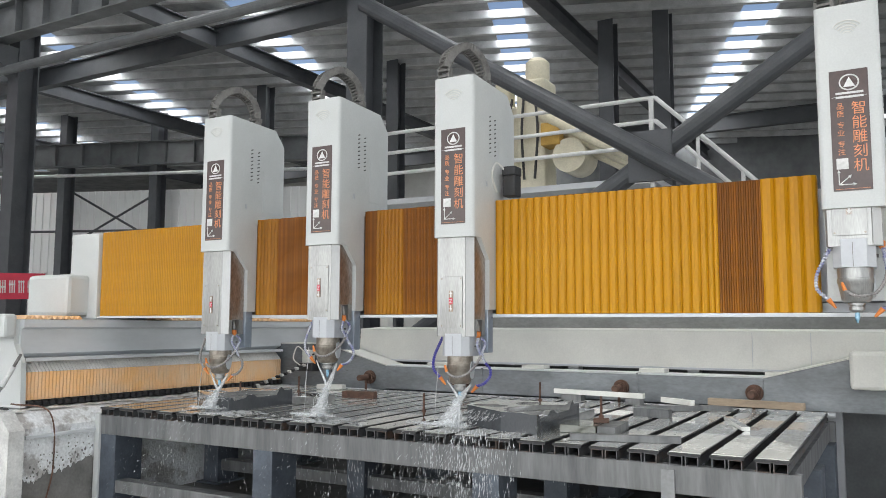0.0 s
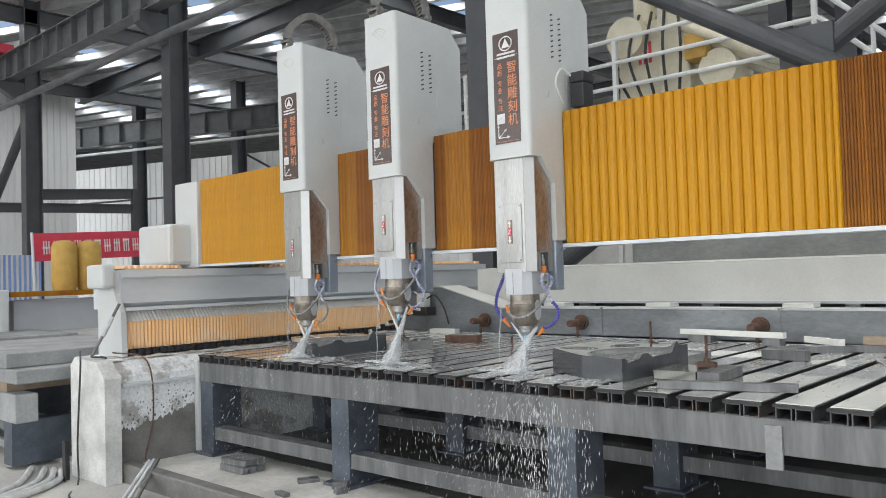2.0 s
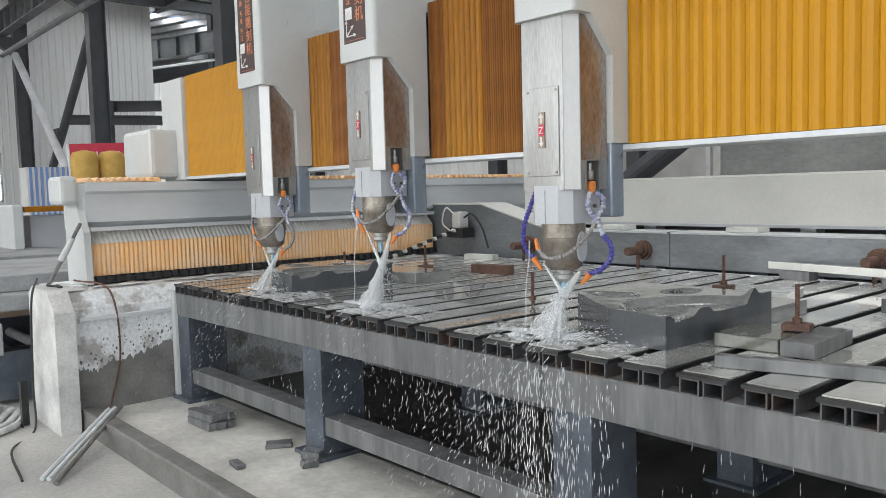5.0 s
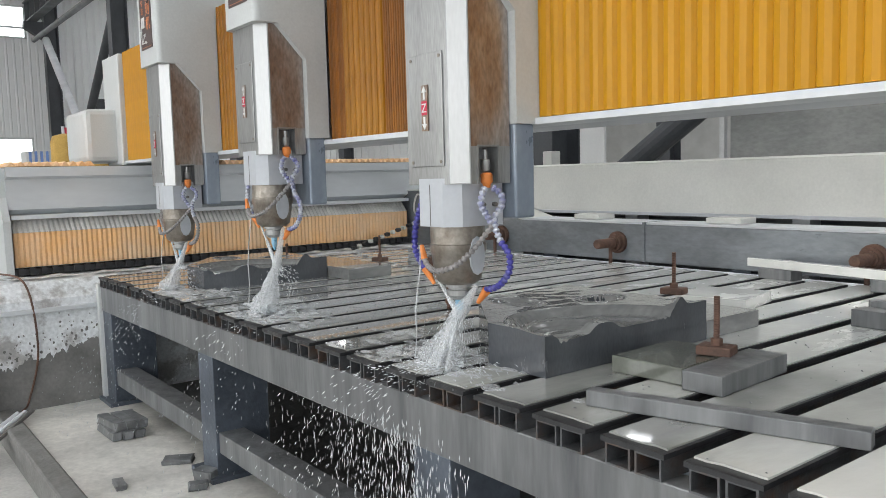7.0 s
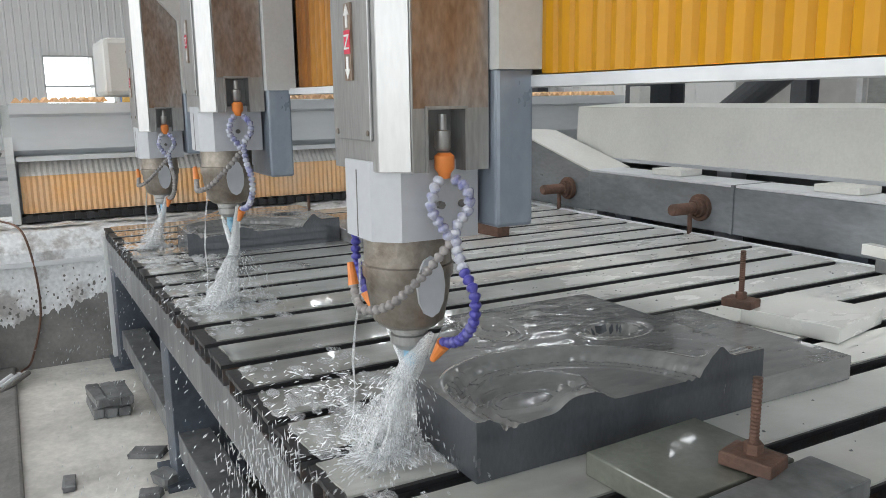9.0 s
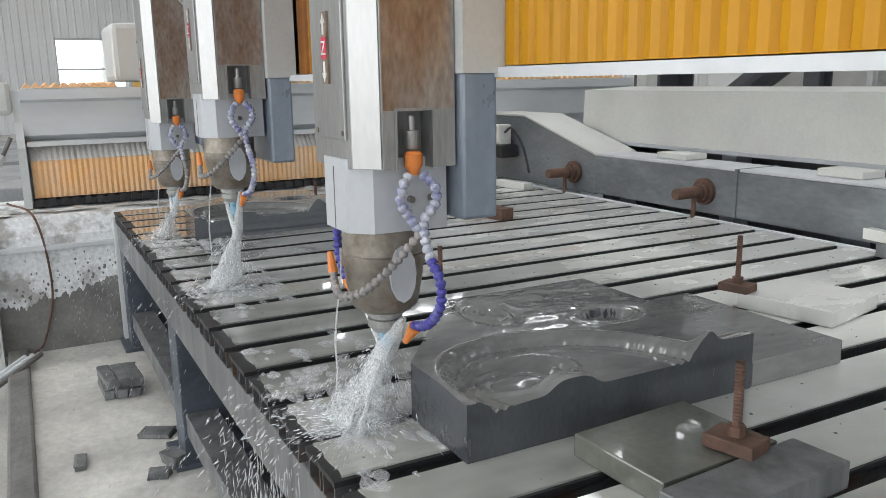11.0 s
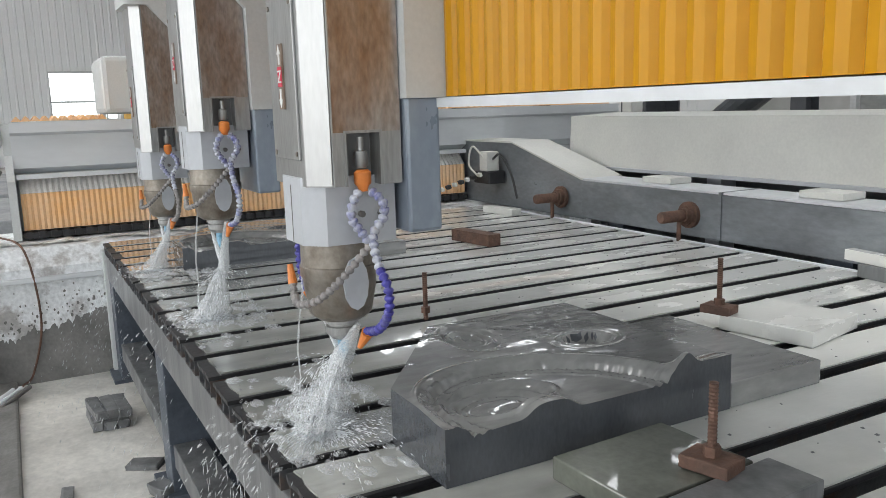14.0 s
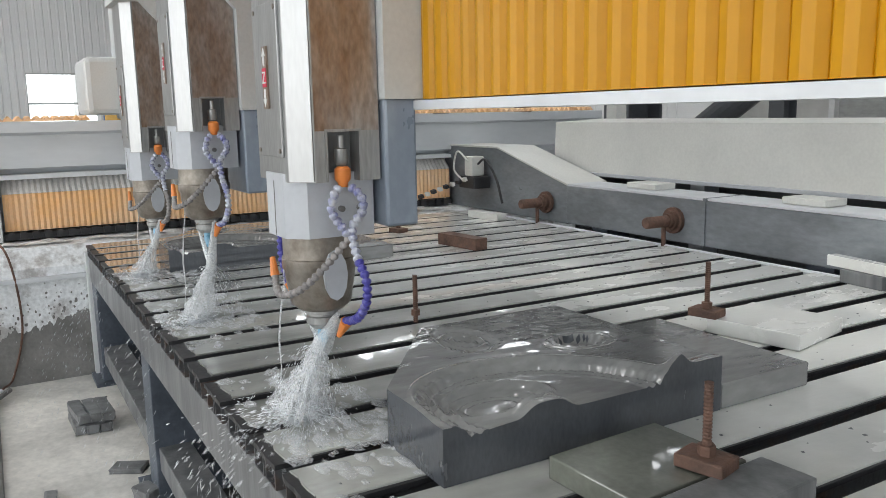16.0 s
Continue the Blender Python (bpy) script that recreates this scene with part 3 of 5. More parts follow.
def bellows(x0, x1, widths, material, label, depth=0.02, pressed=None):
    """Pleats across the beam from x0 to x1; returns the pieces with how far along each one lies."""
    th = thing("beam_bellows", label, "bellows", group="gantry bellows")
    pieces, x, total, cache = [], x0, sum(widths), {}
    for w in widths:
        w = w * (x1 - x0) / total
        key = round(w, 3)
        if key not in cache:
            cache[key] = pleat_mesh("pleat", w * 1.12, min(depth, w * 0.6), 1.715, 2.565, pressed if pressed and w < 0.019 else material)
        ob = new("pleat", cache[key])
        ob.parent = th
        ob.location = (x + w / 2, GY, 0)
        pieces.append((ob, (x + w / 2 - x0) / (x1 - x0)))
        x += w
    return pieces


BEL_R = bellows(-2.392, -0.2, [0.066] * 24 + [0.05, 0.04, 0.03] + [0.016] * 18 + [0.085] * 4, M_YELLOW, "amber pleated fabric bellows along the gantry beam", 0.03, M_BROWN)
BEL_M = bellows(-3.592, -2.722, [0.012] * 12 + [0.045] * 7 + [0.017] * 36, M_AMBER, "stained brown-amber bellows pressed between two heads", 0.02, M_BROWN)
BEL_L = bellows(-4.761, -3.922, [0.05] * 6 + [0.014] * 55, M_AMBER, "stained brown-amber bellows pressed between two heads", 0.02, M_BROWN)
BEL_E = bellows(-6.86, -5.091, [0.026] * 76, M_YELLOW, "amber finely pleated bellows at the end of the beam", 0.014)
BEL_F = bellows(0.2, 2.9, [0.05] * 40, M_AMBER, "stained brown-amber bellows beside the end head", 0.02)

# ---- carving heads ----
HEADS = {}
HY = 4.793


def loc_line(bm, pts, r=0.0112, pitch=0.0175):
    """Segmented coolant hose: ball beads at an even pitch along a curve."""
    way = arc(pts, 10)
    line, radii, left = [way[0]], [r * 0.6], 0.0
    beads = []
    for p, q in zip(way, way[1:]):
        d = q - p
        while left < d.length:
            beads.append((p + d.normalized() * left, d.normalized()))
            left += pitch
        left -= d.length
    for c, d in beads:
        for f, k in ((-0.44, 0.62), (-0.3, 0.95), (-0.05, 1.12), (0.2, 1.0), (0.4, 0.66)):
            line.append(c + d * (pitch * (f + 0.45)))
            radii.append(r * k)
    return sweep(bm, line, radii, 9)


def carving_head(x, drop, motor=False, idle=False):
    """A head whose housing spans 0.36 m from x; drop lifts or lowers its ram."""
    h = thing("carving_head", "white carving head with stainless ram and spindle" + (" and small drive motor" if motor else ", idle" if idle else ""), "carving head", pose(x, HY, 0), "carving heads")
    w = 0.36
    side = [(0.0, 2.235), (0.0, 3.42), (0.0, 3.42), (0.58, 3.4), (0.7, 3.26), (0.7, 2.52), (0.36, 2.5), (0.36, 1.715), (0.252, 1.715), (0.252, 2.08), (0.11, 2.235)]
    bm = B()
    prism(bm, [side[0]] + side[2:], "x", 0.025, w)
    es = [e for e in bm.edges if abs(e.verts[0].co.y - e.verts[1].co.y) < 1e-4 and abs(e.verts[0].co.x - e.verts[1].co.x) < 1e-4 and e.verts[0].co.y < 0.01]
    bmesh.ops.bevel(bm, geom=es, offset=0.03, segments=4, affect="EDGES", profile=0.5)
    part("housing", bm, M_WHITE, h, "white sheet-metal housing", True)
    part("carriage", box(B(), 0.07, 0.3, 0.5, 0.66, 2.42, 2.53, 0.004), M_GREY, h)
    # vents and seams on the side
    for k in range(2):
        for i in range(9):
            part("vent_slot", obox(B(), pose(w + 0.0005, 0.27 + k * 0.085, 3.16 - i * 0.034 - k * 0.01, 20), 0.003, 0.028, 0.009), M_DARK, h)
    part("hinge_pin", box(B(), w - 0.002, w + 0.006, 0.2, 0.215, 2.62, 2.66), M_GREY, h)
    part("side_panel", box(B(), w - 0.001, w + 0.003, 0.42, 0.68, 2.62, 3.0), M_WHITE, h)
    # cast emblem of arcs
    bm = B()
    for k in range(5):
        r = 0.025 + k * 0.017
        pipe(bm, [Vector((0.195 + r * math.sin(radians(a)), -0.002, 3.23 + r * math.cos(radians(a)))) for a in range(-50, 51, 10)], 0.003, 6)
    part("emblem", bm, M_CREAM, h)
    # label with print
    lab = part("label_plate", box(B(), 0.07, 0.265, -0.004, 0.0, 2.31, 2.98, 0.001), M_LABEL, h, "dark brown label with orange writing")
    part("label_border", box(B(), 0.08, 0.255, -0.0048, -0.0042, 2.32, 2.322), M_PRINT, lab)
    part("label_border", box(B(), 0.08, 0.255, -0.0048, -0.0042, 2.83, 2.832), M_PRINTW, lab)
    bm = B()
    prism(bm, [(0.14, 2.885), (0.2, 2.885), (0.17, 2.94)], "y", -0.006, -0.0045)
    pipe(bm, [Vector((0.17 + 0.048 * math.cos(radians(a)), -0.005, 2.91 + 0.042 * math.sin(radians(a)))) for a in range(0, 361, 20)], 0.004, 6)
    part("badge", bm, M_PRINTW, lab)
    for i in range(2):
        part("small_print", box(B(), 0.1, 0.24, -0.0052, -0.0044, 2.845 - i * 0.022, 2.857 - i * 0.022), M_PRINTW, lab)
    up = pose(0, 0, 0, 90)
    for i, ch in enumerate("\u667a\u80fd\u96d5\u523b\u673a"):
        lettering("letter", ch, 0.078, pose(0.213, -0.0056, 2.735 - i * 0.079) @ up, M_PRINT, lab)
    for i, ch in enumerate("\u54c1\u8d28\u4e13\u4e1a\u4e13\u6ce8"):
        lettering("letter", ch, 0.04, pose(0.12, -0.0056, 2.765 - i * 0.043 - (i // 2) * 0.02) @ up, M_PRINT, lab)
    part("print_patch", box(B(), 0.09, 0.15, -0.0052, -0.0044, 2.43, 2.49), M_PRINTW, lab)
    bm = B()
    rod(bm, (0.1, -0.006, 2.345), (0.1, -0.006, 2.41), 0.003, None, 6)
    rod(bm, (0.1, -0.006, 2.345), (0.17, -0.006, 2.345), 0.003, None, 6)
    rod(bm, (0.1, -0.006, 2.345), (0.15, -0.006, 2.385), 0.003, None, 6)
    for p, q in (((0.1, 2.41), (0.1, 2.428)), ((0.17, 2.345), (0.188, 2.345)), ((0.15, 2.385), (0.163, 2.397))):
        rod(bm, (p[0], -0.006, p[1]), (q[0], -0.006, q[1]), 0.009, 0.0005, 8)
    part("axis_arrows", bm, M_PRINTW, lab)
    lab.matrix_local = Matrix.Translation((0.022, 0, -0.084)) @ Matrix.Diagonal((1.02, 1, 1.045, 1))
    # energy chain arching over the top
    bm = B()
    way = arc([(0.08, 0.1, 3.36), (0.08, 0.08, 3.56), (0.11, 0.16, 3.68), (0.15, 0.28, 3.73), (0.19, 0.4, 3.67), (0.21, 0.46, 3.54), (0.21, 0.45, 3.36)], 5)
    for p, q in zip(way, way[1:]):
        d = (q - p)
        m = Matrix.Translation((p + q) / 2) @ d.to_track_quat("Z", "Y").to_matrix().to_4x4()
        for s in (-0.045, 0.045):
            obox(bm, m @ pose(s, 0, 0), 0.016, 0.055, d.length * 0.98, 0.003)
        obox(bm, m, 0.08, 0.05, d.length * 0.35)
    part("energy_chain", bm, M_CHAIN, h, "dusty grey cable chain")
    # ram
    zb = 1.52 + drop
    bm = B()
    prism(bm, [(0.04, 0.04), (0.05, 0.03), (0.275, 0.03), (0.325, 0.08), (0.325, 0.25), (0.04, 0.25)], "z", zb + 0.12, 2.4)
    prism(bm, [(0.04, 0.04), (0.05, 0.03), (0.275, 0.03), (0.325, 0.08), (0.325, 0.112), (0.27, 0.112), (0.27, 0.194), (0.325, 0.194), (0.325, 0.25), (0.04, 0.25)], "z", zb, zb + 0.12)
    ram = part("ram", bm, M_STEEL, h, "brushed stainless ram cover")
    # strip on the chamfer with its highlight put into the colour
    part("ram_edge", prism(B(), [(0.279, 0.031), (0.324, 0.076), (0.326, 0.0745), (0.2805, 0.0295)], "z", zb + 0.003, 2.398), M_EDGE_GLARE, ram, "pale strip painting the glare on the chamfer")
    part("side_sheet", box(B(), 0.3252, 0.327, 0.082, 0.248, zb + 0.122, 2.36), M_STAIN, ram, "rust-stained side sheet")
    part("front_panel", box(B(), 0.075, 0.255, 0.024, 0.03, zb + 0.06, zb + 0.43, 0.002), M_STEEL, ram)
    for sx in (0.087, 0.243):
        for sz in (0.075, 0.415):
            part("screw", rod(B(), (sx, 0.0245, zb + sz), (sx, 0.0215, zb + sz), 0.006, None, 8), M_BRONZE, ram)
    sign = part("axis_sign", box(B(), 0.148, 0.182, 0.019, 0.0235, zb + 0.178, zb + 0.328), M_STAIN, ram, "worn dark sign with arrows and a red Z")
    part("sign_field", box(B(), 0.15, 0.18, 0.0175, 0.0188, zb + 0.23, zb + 0.276), M_RED, sign)
    lettering("sign_letter", "Z", 0.042, pose(0.165, 0.0168, zb + 0.239) @ up, M_PRINTW, sign)
    for s in (1, -1):
        part("sign_arrow", prism(B(), [(0.16, zb + 0.253 + s * 0.028), (0.17, zb + 0.253 + s * 0.028), (0.17, zb + 0.253 + s * 0.052), (0.178, zb + 0.253 + s * 0.052), (0.165, zb + 0.253 + s * 0.072), (0.152, zb + 0.253 + s * 0.052), (0.16, zb + 0.253 + s * 0.052)], "y", 0.0172, 0.0188), M_PRINTW, sign)
    part("hose_recess", box(B(), 0.2705, 0.273, 0.114, 0.192, zb + 0.002, zb + 0.118), M_TABLE, ram)
    bm = B()
    for a, b in ((0.106, 0.112), (0.194, 0.2)):
        box(bm, 0.3252, 0.329, a, b, zb, zb + 0.125)
    box(bm, 0.3275, 0.33, 0.106, 0.2, zb + 0.12, zb + 0.126)
    part("recess_rim", bm, M_STEEL, ram)
    part("valve", lathe(B(), [(0.008, zb + 0.11), (0.008, zb + 0.08), (0.016, zb + 0.078), (0.016, zb + 0.045), (0.012, zb + 0.04)], 0.312, 0.152), M_STEEL, ram, "", True)
    part("valve_nozzle", lathe(B(), [(0.013, zb + 0.036), (0.02, zb + 0.03), (0.02, zb + 0.005), (0.013, zb - 0.004), (0.011, zb - 0.014)], 0.318, 0.152), M_ORANGE, ram, "orange plastic hose end", True)
    if not idle:
        part("back_plate", box(B(), 0.02, 0.345, 0.256, 0.345, 1.40, 1.72, 0.008), M_BLUEGREY, h, "blue-grey wet back plate")
    # spindle
    cx, cy = 0.18, 0.135
    zs = zb if not idle else zb + 0.02
    bm = B()
    o = 0.11
    c2 = 0.045
    prism(bm, [(cx - o, cy - o + c2), (cx - o + c2, cy - o), (cx + o - c2, cy - o), (cx + o, cy - o + c2), (cx + o, cy + o), (cx - o, cy + o)], "z", zs - 0.14, zs + 0.02)
    sp = part("spindle_block", bm, M_GREY, h, "grey spindle mount")
    bm = lathe(B(), [(0.094, zs - 0.14), (0.094, zs - 0.2), (0.098, zs - 0.203), (0.098, zs - 0.226), (0.092, zs - 0.236), (0.09, zs - 0.26), (0.078, zs - 0.325), (0.06, zs - 0.34)], cx, cy, 28)
    part("spindle", bm, M_BRONZE if not idle else M_STEEL, sp, "lime-stained round spindle nose", True)
    part("collet_nut", lathe(B(), [(0.045, zs - 0.338), (0.045, zs - 0.352), (0.036, zs - 0.355), (0.036, zs - 0.36), (0.042, zs - 0.362), (0.042, zs - 0.38), (0.026, zs - 0.395)], cx, cy, 18), M_STEEL, sp, "", True)
    part("cutter", lathe(B(), [(0.014, zs - 0.395), (0.014, zs - 0.425), (0.004, zs - 0.455)], cx, cy, 12), M_TOOL, sp, "blue tapered cutter")
    bm = B()
    prism(bm, [(0.032 * math.cos(k * 0.5236), -0.075 + 0.065 * math.sin(k * 0.5236)) for k in range(12)], "y", -0.004, 0.004)
    bmesh.ops.transform(bm, matrix=pose(cx + 0.095, cy + 0.005, zs - 0.165, 0, 0, 90), verts=bm.verts)
    part("water_plate", bm, M_GREY, sp, "pale oval cover plate")
    for k in range(2):
        part("clamp_bolt", rod(B(), (cx + o, cy + 0.02 + k * 0.05, zs - 0.07), (cx + o + 0.012, cy + 0.02 + k * 0.05, zs - 0.07), 0.008, None, 8), M_CHAIN, sp)
    part("mount_split", box(B(), cx - o + 0.028 + 0.075, cx - o + 0.031 + 0.075, cy - o - 0.0012, cy - o + 0.004, zs - 0.138, zs + 0.0), M_CHAIN, sp)
    # coolant hoses
    blue = M_BLUE if motor else M_PALEHOSE if idle or drop else M_GRIMYHOSE
    pale = M_PALEHOSE
    part("coolant_hose", loc_line(B(), [(0.055, 0.1, zb - 0.005), (0.02, 0.1, zb - 0.07), (-0.02, 0.1, zb - 0.16), (-0.02, 0.1, zb - 0.24), (0.035, 0.1, zb - 0.3)]), blue, h, "segmented coolant hose", True)
    part("nozzle", rod(B(), (0.035, 0.1, zb - 0.298), (0.075, 0.108, zb - 0.35), 0.015, 0.006, 10), M_ORANGE, h, "orange nozzle")
    part("coolant_hose", loc_line(B(), [(0.322, 0.14, zb - 0.012), (0.33, 0.122, zb - 0.035), (0.332, 0.115, zb - 0.07), (0.338, 0.137, zb - 0.11), (0.34, 0.155, zb - 0.135)]), pale, h, "limed coolant hose", True)
    part("coolant_hose", loc_line(B(), [(0.33, 0.165, zb - 0.012), (0.352, 0.182, zb - 0.035), (0.354, 0.185, zb - 0.07), (0.345, 0.162, zb - 0.11), (0.35, 0.16, zb - 0.15), (0.37, 0.162, zb - 0.19)]), pale, h, "limed coolant hose", True)
    part("coolant_hose", loc_line(B(), [(0.37, 0.162, zb - 0.19), (0.405, 0.165, zb - 0.23), (0.405, 0.165, zb - 0.285), (0.36, 0.16, zb - 0.335), (0.305, 0.15, zb - 0.355)]), blue, h, "segmented coolant hose", True)
    part("nozzle", rod(B(), (0.31, 0.15, zb - 0.354), (0.268, 0.145, zb - 0.4), 0.016, 0.007, 10), M_ORANGE, h, "orange nozzle")
    part("ring_hose", loc_line(B(), [(0.34, 0.155, zb - 0.135), (0.325, 0.1, zb - 0.2), (0.285, 0.045, zb - 0.262), (0.22, 0.015, zb - 0.285), (0.16, 0.022, zb - 0.275), (0.125, 0.03, zb - 0.25)], 0.0095), M_GRIMYHOSE, h, "limed grey hose round the spindle", True)
    part("ring_nozzle", rod(B(), (0.127, 0.03, zb - 0.252), (0.112, 0.03, zb - 0.205), 0.012, 0.007, 10), M_ORANGE, h, "small orange nozzle")
    if motor:
        mo = part("drive_motor", box(B(), 0.4, 0.5, 0.4, 0.52, 2.57, 2.73, 0.008), M_DARK, h, "small black drive motor")
        part("motor_cap", box(B(), 0.395, 0.505, 0.395, 0.525, 2.73, 2.8, 0.01), M_DARK, mo)
        part("cable", pipe(B(), arc([(0.42, 0.42, 2.76), (0.38, 0.34, 2.82), (0.365, 0.29, 2.72), (0.37, 0.36, 2.6)], 6), 0.008), M_CREAM, mo)
    return h


HEAD_X = [(-5.121, 0.0), (-3.952, 0.12), (-2.752, 0.0)]
for i, (x, drop) in enumerate(HEAD_X):
    HEADS[i] = carving_head(x, drop, motor=i == 2)
HEADS[3] = carving_head(-0.175, 0.5, idle=True)
HEADS[3].matrix_world = pose(-0.175, HY, 0.065)

# ---- worktable ----
table = thing("worktable", "wet steel worktable of a stone carving machine", "worktable")
part("front_rail", box(B(), -6.2, -0.3, 4.72, 4.8, 0.63, 0.8, 0.004), M_TABLE, table)
part("back_rail", box(B(), -6.2, -0.3, 7.6, 7.68, 0.63, 0.8, 0.004), M_TABLE, table)
for x in (-6.2, -4.35, -2.37, -0.5):
    for y in (4.725, 6.0, 7.37):
        if y == 6.0:
            part("cross_rail", box(B(), x + 0.05, x + 0.15, 4.8, 7.6, 0.64, 0.79), M_TABLE, table)
        part("leg", box(B(), x, x + 0.2, y, y + 0.3, 0.0, 0.63, 0.004), M_LEG, table)
        part("foot_plate", box(B(), x - 0.05, x + 0.25, y - 0.05, y + 0.35, -0.02, 0.004), M_LEG, table)
    for z in (0.2,):
        if x < -0.6:
            nx = {-6.2: -4.35, -4.35: -2.37, -2.37: -0.5}[x]
            for y in (4.74, 6.05, 7.42):
                part("lower_rail", box(B(), x + 0.2, nx, y, y + 0.14, 0.12, 0.23, 0.004), M_TABLE, table)
part("corner_post", box(B(), -6.26, -6.2, 4.70, 4.82, 0.0, 0.82, 0.006), M_WHITE, table)
part("lug", box(B(), -1.08, -1.0, 4.705, 4.72, 0.56, 0.77), M_BEDGREY, table, "pale grey welded lug")
PITCH, N = 0.2458, 24
for k in range(N):
    x = -6.2 + k * PITCH
    y0, y1 = 4.715, 7.64
    rs = random.Random(300 + k)
    front, side = rs.uniform(0.015, 0.045), rs.uniform(0.0, 0.008)
    edge = [(x + 0.003 + rs.uniform(-0.002, 0.002) + f * 0.175, y0 + front + rs.uniform(-0.006, 0.006)) for f in (0, 0.2, 0.4, 0.6, 0.8)]
    bm = prism(B(), edge + [(x + 0.187 - side, y0 + front), (x + 0.187 - side + rs.uniform(-0.004, 0.004), 6.0), (x + 0.187 - side, y1), (x + 0.002, y1), (x + 0.003 + rs.uniform(-0.002, 0.002), 6.2)], "z", 0.8715, 0.8765)
    sl = part("slat", bm, M_SLAT, table)
    rag = [(x - 0.003 + f * 0.194, y0 - 0.005 + rs.uniform(-0.003, 0.003)) for f in (0, 0.14, 0.28, 0.42, 0.56, 0.7, 0.85, 1.0)]
    bm = prism(B(), rag + [(x + 0.19, y1), (x - 0.001, y1)], "z", 0.858, 0.871)
    part("pad", bm, M_DARK, sl, "black ragged edge of the slat")
    for a in (0.008, 0.1):
        bm = B()
        for b0, b1, c0, c1 in ((a, a + 0.078, 0.8, 0.805), (a, a + 0.078, 0.852, 0.857), (a, a + 0.006, 0.805, 0.852), (a + 0.072, a + 0.078, 0.805, 0.852)):
            box(bm, x + b0, x + b1, y0, y1, c0, c1)
        part("box_tube", bm, M_TUBE, sl)
part("back_pipe", rod(B(), (-6.2, 7.71, 0.85), (-0.3, 7.71, 0.85), 0.022), M_DUSTY, table)

grit = B()
rngg = random.Random(77)
for _ in range(700):
    k, y = rngg.randrange(N), rngg.uniform(4.74, 7.6)
    px, r = -6.2 + k * PITCH + rngg.uniform(0.02, 0.165), rngg.uniform(0.002, 0.007)
    ring = [grit.verts.new((px + r * math.cos(q * 1.257) * rngg.uniform(0.6, 1.3), y + r * math.sin(q * 1.257) * rngg.uniform(0.6, 1.3), 0.8766)) for q in range(5)]
    tip = grit.verts.new((px, y, 0.8766 + r * 0.6))
    for q in range(5):
        grit.faces.new((ring[q], ring[(q + 1) % 5], tip))
solid("stone_grit", grit, M_TABLE, "dark stone chips scattered on the slats", "stone chips", "stuff")

# ---- stops behind the table ----
back = thing("back_beam", "dark grey steel stop beam with threaded bolts", "beam")
part("beam", box(B(), -5.1, -0.9, 7.79, 8.12, 0.88, 1.145, 0.004), M_BACKBEAM, back)
part("top_plate", box(B(), -5.1, -0.9, 7.8, 8.1, 1.147, 1.16), M_DUSTY, back)
for x in (-3.84, -2.1):
    part("joint_plate", box(B(), x, x + 0.02, 7.782, 8.12, 0.88, 1.162), M_BACKBEAM, back)
for x, s, flat in ((-5.1, -1, 1.9), (-0.9, 1, 1.25)):
    bm = B()
    prism(bm, [(x, 0.87), (x, 1.145), (x + s * 0.9, 1.385), (x + s * flat, 1.385), (x + s * flat, 0.87)], "y", 7.8, 8.15)
    part("sloped_end", bm, M_BACKBEAM, back)
    part("slope_cover", prism(B(), [(x, 1.148), (x + s * 0.9, 1.388), (x + s * flat, 1.388), (x + s * flat, 1.4), (x + s * 0.9, 1.4), (x, 1.16)], "y", 7.79, 8.16), M_CREAM, back)
for x in (-6.6, -4.9, -3.2, -1.4, 0.1):
    part("support", box(B(), x, x + 0.16, 7.86, 8.06, -0.02, 0.88), M_LEG, back)
for x in (-5.33, -4.06, -2.25, -0.98):
    b = part("bolt", lathe(B(), [(0.03, 0.0), (0.035, 0.01), (0.035, 0.17), (0.045, 0.17), (0.045, 0.19), (0.06, 0.19), (0.06, 0.215), (0.08, 0.215), (0.08, 0.24)], 0, 0, 18), M_RUST, back, "rusty threaded stop bolt", True)
    b.matrix_local = pose(x, 7.55, 1.01, -90)
    part("bolt_pin", rod(B(), (x, 7.7, 0.86), (x, 7.7, 1.0), 0.014), M_RUST, back)
for x in (-4.6, -3.4, -2.1, -0.9):
    solid("stop_block", box(B(), x, x + 0.26, 7.9, 8.08, 1.162, 1.2, 0.004), M_CREAM, "pale block lying on the stop beam", "block", "", "blocks on the beam")
wbeam = thing("white_guard_beam", "long cream sheet-metal guard behind the table", "guard")
bm = prism(B(), [(8.2, 1.21), (8.22, 1.585), (8.66, 1.605), (8.66, 1.21)], "x", -5.78, 3.0)
part("cover", bm, M_CREAM, wbeam)
part("bottom_lip", box(B(), -5.82, 3.0, 8.18, 8.64, 1.187, 1.209), M_GREY, wbeam)
for x in (-5.6, -4.4, -3.0, -1.7, -0.4, 0.9):
    part("post", box(B(), x, x + 0.12, 8.28, 8.42, -0.02, 1.187), M_GREY, wbeam)
# added dark sheet that makes the gap below the guard read as shade
part("gap_shade_sheet", box(B(), -5.8, 3.0, 8.6, 8.62, -0.02, 1.187), M_GIRDER, wbeam, "dark sheet added to shade the gap under the guard")
for x in (-1.05, -0.52):
    part("seam", box(B(), x, x + 0.004, 8.196, 8.21, 1.23, 1.57), M_GREY, wbeam)
post = solid("guide_post", box(B(), -5.9, -5.78, 8.85, 8.97, -0.02, 1.74, 0.005), M_CREAM, "cream steel post behind the guard", "post")

# ---- stones and clamps on the table ----
TOP = 0.876


